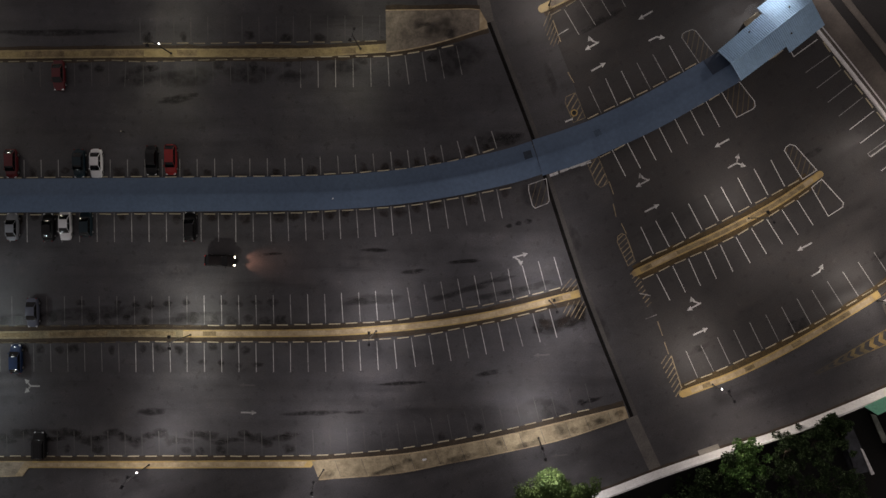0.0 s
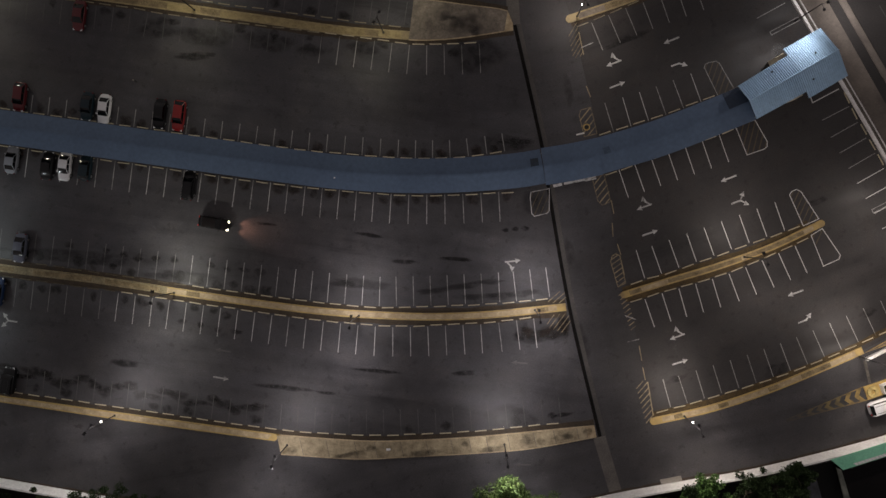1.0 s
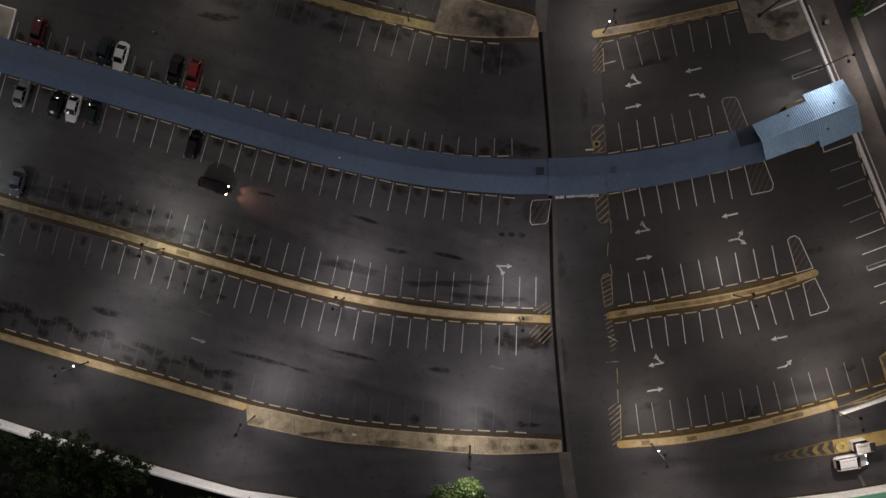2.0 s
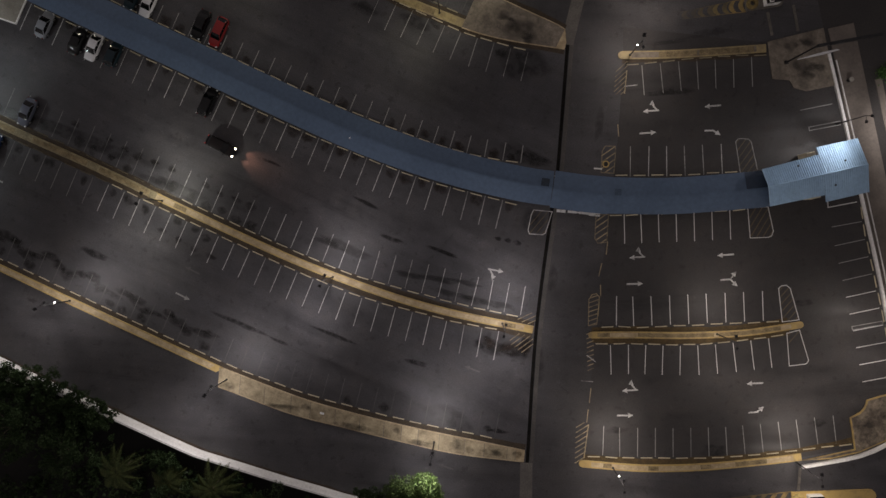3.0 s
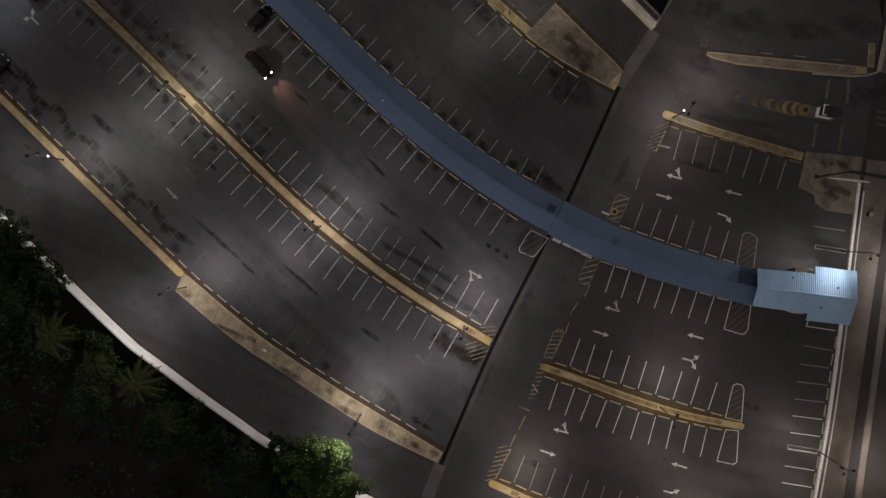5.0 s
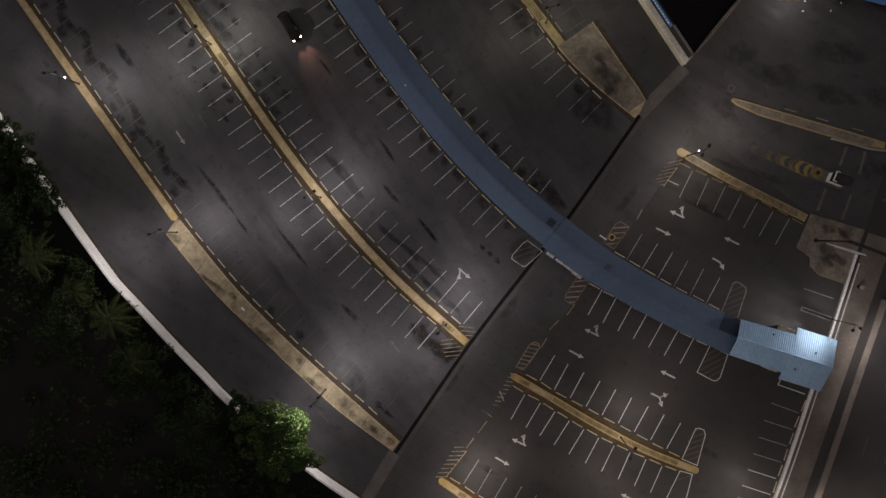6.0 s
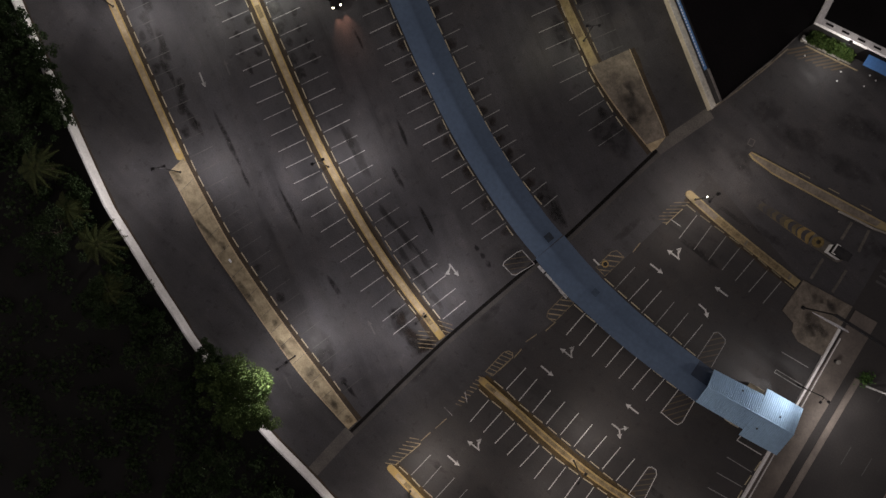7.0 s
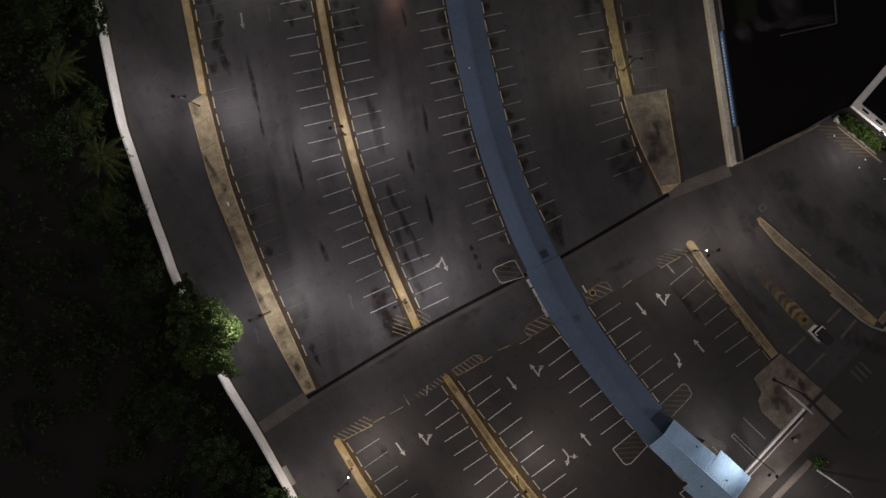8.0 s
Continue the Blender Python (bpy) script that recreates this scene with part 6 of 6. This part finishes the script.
stroke(bm, [(-2.6, 55.6), (3.4, 60.8)], 0.22, 0.016)
part("edge_line", bm, HATCH_YELLOW, road)
for k, (x, y) in enumerate(((-1.4, 54.9), (2.7, 58.7), (3.7, 57.7), (5.9, 60.9), (5.8, 62.7), (4.8, 62.2))):
    bm = bmesh.new()
    box(bm, 0, 0, 0, 0.24, 0.17, 0.02)
    for vtx in bm.verts:
        vtx.co.z += 0.03 * math.sin(vtx.co.x * 20 + k)
    scrap = mesh_object("paper_scrap", bm, SIGN_WHITE)
    scrap.matrix_world = pose(x, y, 0.02, 0, 0, 40 * k)
    tagged(scrap, "small scrap of white paper on asphalt", "litter", "paper scraps")

def scrap(x, y, z, turn, sx, sy, label):
    bm = bmesh.new()
    box(bm, 0, 0, 0, sx, sy, 0.015)
    for vtx in bm.verts:
        vtx.co.z += 0.03 * math.sin(vtx.co.x * 15 + vtx.co.y * 9 + turn)
    ob = mesh_object("paper_scrap", bm, SIGN_WHITE)
    ob.matrix_world = pose(x, y, z, 0, 0, turn)
    tagged(ob, label, "litter", "paper scraps")


scrap(-6.47, -33.58, 0.2, 14, 0.62, 0.3, "white paper sheet on the concrete apron")
scrap(-19.35, 4.87, 3.1, 30, 0.34, 0.26, "white scrap lying on the blue walkway roof")
post = anchor("bollard", pose(-51.2, 14.9, 0), "short pale-topped steel bollard in the lot", "bollard")
bm = bmesh.new()
tube(bm, (0, 0, 0), (0, 0, 0.95), 0.08, 0.08, 10)
part("shaft", bm, STEEL_DARK, post)
bm = bmesh.new()
tube(bm, (0, 0, 0.95), (0, 0, 1.05), 0.13, 0.1, 10)
part("cap", bm, CONCRETE, post)

# green awning outside the southern wall
aw = anchor("green_awning", pose(0, 0, 0), "green sheet awning with white lettering bars beyond the wall", "awning")
g0, gd = Vector((55.2, -24.35)), Vector((0.892, 0.452))
gn = Vector((0.86, -0.51))
bm = bmesh.new()
vsq = [(*g0, 3.2), (*(g0 + gd * 16), 3.2), (*(g0 + gd * 16 + gn * 2.35), 3.0), (*(g0 + gn * 2.35), 3.0)]
lo = [bm.verts.new(q) for q in vsq]
hi = [bm.verts.new((q[0], q[1], q[2] + 0.08)) for q in vsq]
bm.faces.new(hi)
bm.faces.new(lo[::-1])
for k in range(4):
    bm.faces.new((lo[k], lo[(k + 1) % 4], hi[(k + 1) % 4], hi[k]))
part("sheet", bm, AWNING_GREEN, aw)
bm = bmesh.new()
for k in range(22):
    c = g0 + gd * (1.9 + k * 0.5) + gn * 2.0
    q = [c - gn * 0.25, c + gd * 0.44 - gn * 0.25, c + gd * 0.44 + gn * 0.25, c + gn * 0.25]
    bm.faces.new([bm.verts.new((p.x, p.y, 3.292 - 0.2 * max(0, (p - g0).dot(Vector((0.452, -0.892)))) / 1.98 + 0.02)) for p in q])
part("lettering_bars", bm, SIGN_WHITE, aw, "white bars")
for k in range(4):
    bm = bmesh.new()
    c = g0 + gd * (0.5 + 5 * k) + gn * 2.1
    tube(bm, (c.x, c.y, 0), (c.x, c.y, 3.02), 0.06, 0.06, 8)
    part("post", bm, STEEL_GREY, aw)

# white ledge of a roof in the trees beyond the wall, built as an upright block
bm = bmesh.new()
prism(bm, [(-54.0, -49.25), (-48.3, -48.55), (-48.3, -48.95), (-54.0, -49.75)], 0, 2.0, 0.02)
tagged(mesh_object("roof_ledge", bm, WALL_WHITE), "short white roof ledge among trees", "wall")

# low shed roofs in the dark beyond the wall
shed = anchor("lean_to_shed", pose(0, 0, 0), "dark lean-to shed roof with a pale edge flashing", "shed")
bm = bmesh.new()
prism(bm, [(57.4, -25.9), (70.0, -20.0), (75.0, -29.0), (60.6, -32.6)], 0, 2.3)
part("body", bm, ROOF_BLACK, shed)
bm = bmesh.new()
prism(bm, [(56.7, -25.6), (57.4, -25.8), (59.2, -29.6), (58.4, -29.7)], 2.1, 2.34)
part("flashing", bm, surface("pale_flashing", (0.06, 0.066, 0.055), (0.2, 0.21, 0.18), 0.8, 4.0), shed)
shed2 = anchor("yard_roof", pose(0, 0, 0), "dim grey-blue yard roof with a white edge", "roof")
bm = bmesh.new()
prism(bm, [(52.6, -27.2), (54.2, -27.2), (57.2, -33.8), (55.0, -34.4)], 0, 1.9)
part("roof", bm, surface("dim_blue_roof", (0.02, 0.022, 0.027), (0.07, 0.074, 0.088), 0.5, 3.0), shed2)
bm = bmesh.new()
prism(bm, [(55.5, -30.6), (55.8, -30.7), (57.5, -34.2), (57.1, -34.4)], 1.8, 2.02)
part("edge_trim", bm, WALL_WHITE, shed2)
# pale slab against the wall
bm = bmesh.new()
prism(bm, [(33.4, -31.85), (36.3, -30.8), (36.6, -31.5), (33.7, -32.55)], -0.02, 0.06, 0.01)
tagged(mesh_object("drain_slab", bm, CONCRETE), "pale concrete drain slab against the boundary wall", "slab", kind="structure")

# ---- trees ----


def tree(x, y, h, r, seed, mat=LEAF, leaves=2600, label="leafy tree beyond the boundary wall", clumps_n=34, leaf=0.34):
    rr = random.Random(seed)
    th = anchor("tree", pose(x, y, 0), label, "tree", "trees beyond the wall")
    bm = bmesh.new()
    tube(bm, (0, 0, -0.05), (0.1, 0.1, h * 0.45), 0.22, 0.14, 9)
    tips = []
    for k in range(9):
        a = k * 2.4 + rr.uniform(-0.4, 0.4)
        z0 = h * rr.uniform(0.3, 0.45)
        tip = Vector((math.cos(a) * r * rr.uniform(0.35, 0.85), math.sin(a) * r * rr.uniform(0.35, 0.85), h * rr.uniform(0.55, 0.95)))
        tube(bm, (0.08, 0.08, z0), tuple(tip), 0.08, 0.02, 6)
        tips.append(tip)
    part("trunk", bm, BARK, th)
    clumps = []
    for k in range(clumps_n):
        t = rr.choice(tips)
        clumps.append((t + Vector((rr.gauss(0, 0.28) * r, rr.gauss(0, 0.28) * r, rr.gauss(0, 0.1) * h)), rr.uniform(0.14, 0.27) * r))

    def place(q):
        c, s = q.choice(clumps)
        d = Vector((q.gauss(0, 1), q.gauss(0, 1), q.gauss(0, 0.8))).normalized()
        return c + d * s * q.uniform(0.55, 1.0)

    vs, fs = tufts(leaves, place, seed + 1, leaf)
    leaf_object("crown", vs, fs, mat, th)
    return th


def palm(x, y, h, r, seed):
    """A feather palm: a ringed trunk and arching fronds of many narrow leaflets."""
    rr = random.Random(seed)
    th = anchor("palm_tree", pose(x, y, 0), "palm tree with drooping fronds beyond the wall", "palm", "trees beyond the wall")
    bm = bmesh.new()
    for k in range(6):
        tube(bm, (0.05 * k, 0, h * k / 6), (0.05 * (k + 1), 0, h * (k + 1) / 6), 0.2 - 0.012 * k, 0.2 - 0.012 * (k + 1), 9)
    part("trunk", bm, BARK, th)
    count = 13
    for f in range(count):
        a = f * math.tau / count + rr.uniform(-0.16, 0.16)
        u = Vector((math.cos(a), math.sin(a), 0))
        s = Vector((-u.y, u.x, 0))
        up, ln, bend = rr.uniform(0.5, 1.5), r * rr.uniform(0.8, 1.12), rr.uniform(-0.35, 0.35)
        rib = []
        for k in range(25):
            t = k / 24
            rib.append(Vector((0.3, 0, h)) + u * ln * t + s * bend * t * t + Vector((0, 0, up * 2.2 * t * (1 - t) - 1.7 * t * t)))
        vs = rib + [q + s * 0.05 for q in rib]
        fs = [(k, k + 1, k + 26, k + 25) for k in range(24)]
        for k in range(2, 24):
            t = k / 24
            w = 0.62 * math.sin(math.pi * (0.1 + 0.86 * t)) * rr.uniform(0.8, 1.15)
            for sg in (1, -1):
                o = rib[k]
                tip = o + s * sg * w + u * 0.42 * (1 - 0.4 * t) - Vector((0, 0, 0.3 * w))
                m = (o + tip) / 2 + u * 0.03
                e = u * 0.055
                i = len(vs)
                vs += [o - e, m - e * 1.3, tip, m + e * 1.3, o + e]
                fs.append((i, i + 1, i + 2, i + 3, i + 4))
        leaf_object("frond", vs, fs, PALM_LEAF, th)


# Trees near the lamp get lit leaf colour, the rest a shaded one.
tree(12.3, -37.9, 6.2, 4.3, 11, LEAF_LIT, 32000, "leafy tree leaning over the wall, lamplight painted into its leaves", 150, 0.25)
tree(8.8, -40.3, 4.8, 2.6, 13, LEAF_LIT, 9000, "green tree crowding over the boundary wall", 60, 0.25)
tree(6.4, -41.4, 4.8, 2.8, 12, LEAF_SHADED, 9000, "tree beside the lit one, shade painted into its leaves", 60, 0.25)
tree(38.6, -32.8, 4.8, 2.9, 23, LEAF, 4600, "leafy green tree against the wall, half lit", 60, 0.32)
SOUTH_TREES = ((33.5, -36.2, 4.2, 2.6, 21), (37.0, -34.0, 4.4, 2.7, 22), (45.0, -31.3, 4.4, 2.6, 24), (49.0, -29.8, 4.2, 2.6, 25), (51.5, -27.6, 3.6, 2.0, 26),
               (41.0, -39.5, 6.0, 4.0, 27), (30.0, -41.5, 5.6, 3.8, 28), (20.0, -46.0, 6.0, 4.2, 29), (4.0, -48.5, 6.0, 4.4, 30), (-8.0, -51.5, 5.6, 4.0, 31), (-20.0, -54.5, 6.0, 4.4, 32),
               (-35.8, -47.9, 3.8, 2.2, 33), (-39.0, -47.5, 4.0, 2.6, 34), (-42.5, -47.5, 4.2, 2.7, 35), (-46.3, -47.7, 4.2, 2.7, 36), (-50.5, -48.8, 3.8, 2.4, 37), (-55.0, -49.2, 3.8, 2.3, 45), (-24.0, -49.6, 3.6, 2.1, 46), (-38.0, -54.5, 6.0, 4.2, 38), (-47.0, -55.0, 6.4, 4.6, 39), (-62.0, -52.5, 5.6, 3.8, 40), (-70.0, -53.5, 5.6, 4.0, 41), (-2.5, -47.8, 3.6, 2.0, 42), (-12.5, -48.5, 3.4, 2.0, 43), (50.5, -36.0, 5.0, 3.6, 44))
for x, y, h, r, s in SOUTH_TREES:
    tree(x, y, h, r, s, LEAF_SHADED, 5200, "tree beyond the wall, shade painted into its leaves", 44, 0.25)
for x, y, h, r, s in ((-29.3, -52.6, 5.0, 3.6, 51), (-16.0, -48.9, 4.6, 3.7, 52), (-9.4, -50.6, 3.4, 3.2, 53), (-22.5, -51.4, 3.6, 3.0, 54)):
    palm(x, y, h, r, s)
WALL_Y = [(-110, -46.0), (-75, -46.9), (-47, -47.3), (-21.5, -46.6), (-5.5, -44.8), (4.4, -42.6), (18.0, -38.5), (37, -31.4), (52, -25.8)]


def wood_spot(r, centres=[]):
    """A leaf place in the clumps of undergrowth south of the wall."""
    if not centres:
        q = random.Random(5)
        for _ in range(420):
            x = q.uniform(-95, 50)
            k = next(i for i in range(len(WALL_Y) - 1) if x <= WALL_Y[i + 1][0])
            (xa, ya), (xb, yb) = WALL_Y[k], WALL_Y[k + 1]
            y = ya + (yb - ya) * (x - xa) / (xb - xa)
            centres.append((x, y - 3.2 - 36 * q.random() ** 1.3, q.uniform(0.8, 2.4), q.uniform(0.5, 2.6)))
    x, y, s, h = r.choice(centres)
    d = Vector((r.gauss(0, 1), r.gauss(0, 1), r.gauss(0, 1))).normalized()
    return Vector((x + d.x * s, y + d.y * s, max(0.1, h * (0.6 + 0.5 * d.z))))


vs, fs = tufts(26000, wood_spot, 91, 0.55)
tagged(leaf_object("undergrowth", vs, fs, LEAF_SHADED), "dense undergrowth beyond the wall, shade painted into its leaves", "bushes", kind="stuff")
LAMP_GREY = surface("lamp_grey_paint", (0.30, 0.30, 0.29), (0.46, 0.46, 0.44), 1.0, 8.0, (0.5, 0.7), 0.15)
lamp = anchor("street_lamp", pose(46.05, 45.1, 0.2, 0, 0, 20), "pale unlit street lamp on the median", "street lamp")
bm = bmesh.new()
tube(bm, (0, 0, 0), (0, 0, 8.4), 0.15, 0.1, 10)
part("pole", bm, LAMP_GREY, lamp)
bm = bmesh.new()
tube(bm, (0, 0, 8.3), (1.2, 0, 8.7), 0.045, 0.04, 8)
part("arm", bm, STEEL_GREY, lamp)
bm = bmesh.new()
box(bm, 1.4, 0, 8.65, 0.7, 0.26, 0.13, 0.04)
part("lamp_head", bm, STEEL_GREY, lamp)
# Unidentified dark roadside object, given a made-up bin shape.
bn = anchor("roadside_object", pose(41.0, 42.4, 0.12, 0, 0, 30), "dark roadside object with a pale top on the footway", "bin")
bm = bmesh.new()
tube(bm, (0, 0, 0), (0, 0, 0.85), 0.27, 0.33, 12)
part("body", bm, STEEL_DARK, bn)
bm = bmesh.new()
tube(bm, (0, 0, 0.85), (0, 0, 0.93), 0.35, 0.2, 12)
part("lid", bm, CONCRETE, bn)
vs, fs = tufts(520, lambda r: Vector((44.9 + r.gauss(0, 0.42), 45.3 + r.gauss(0, 0.42), r.uniform(0.1, 0.9))), 77, 0.3)
tagged(leaf_object("verge_bush", vs, fs, LEAF), "small green bush on the street verge", "bush", kind="stuff")
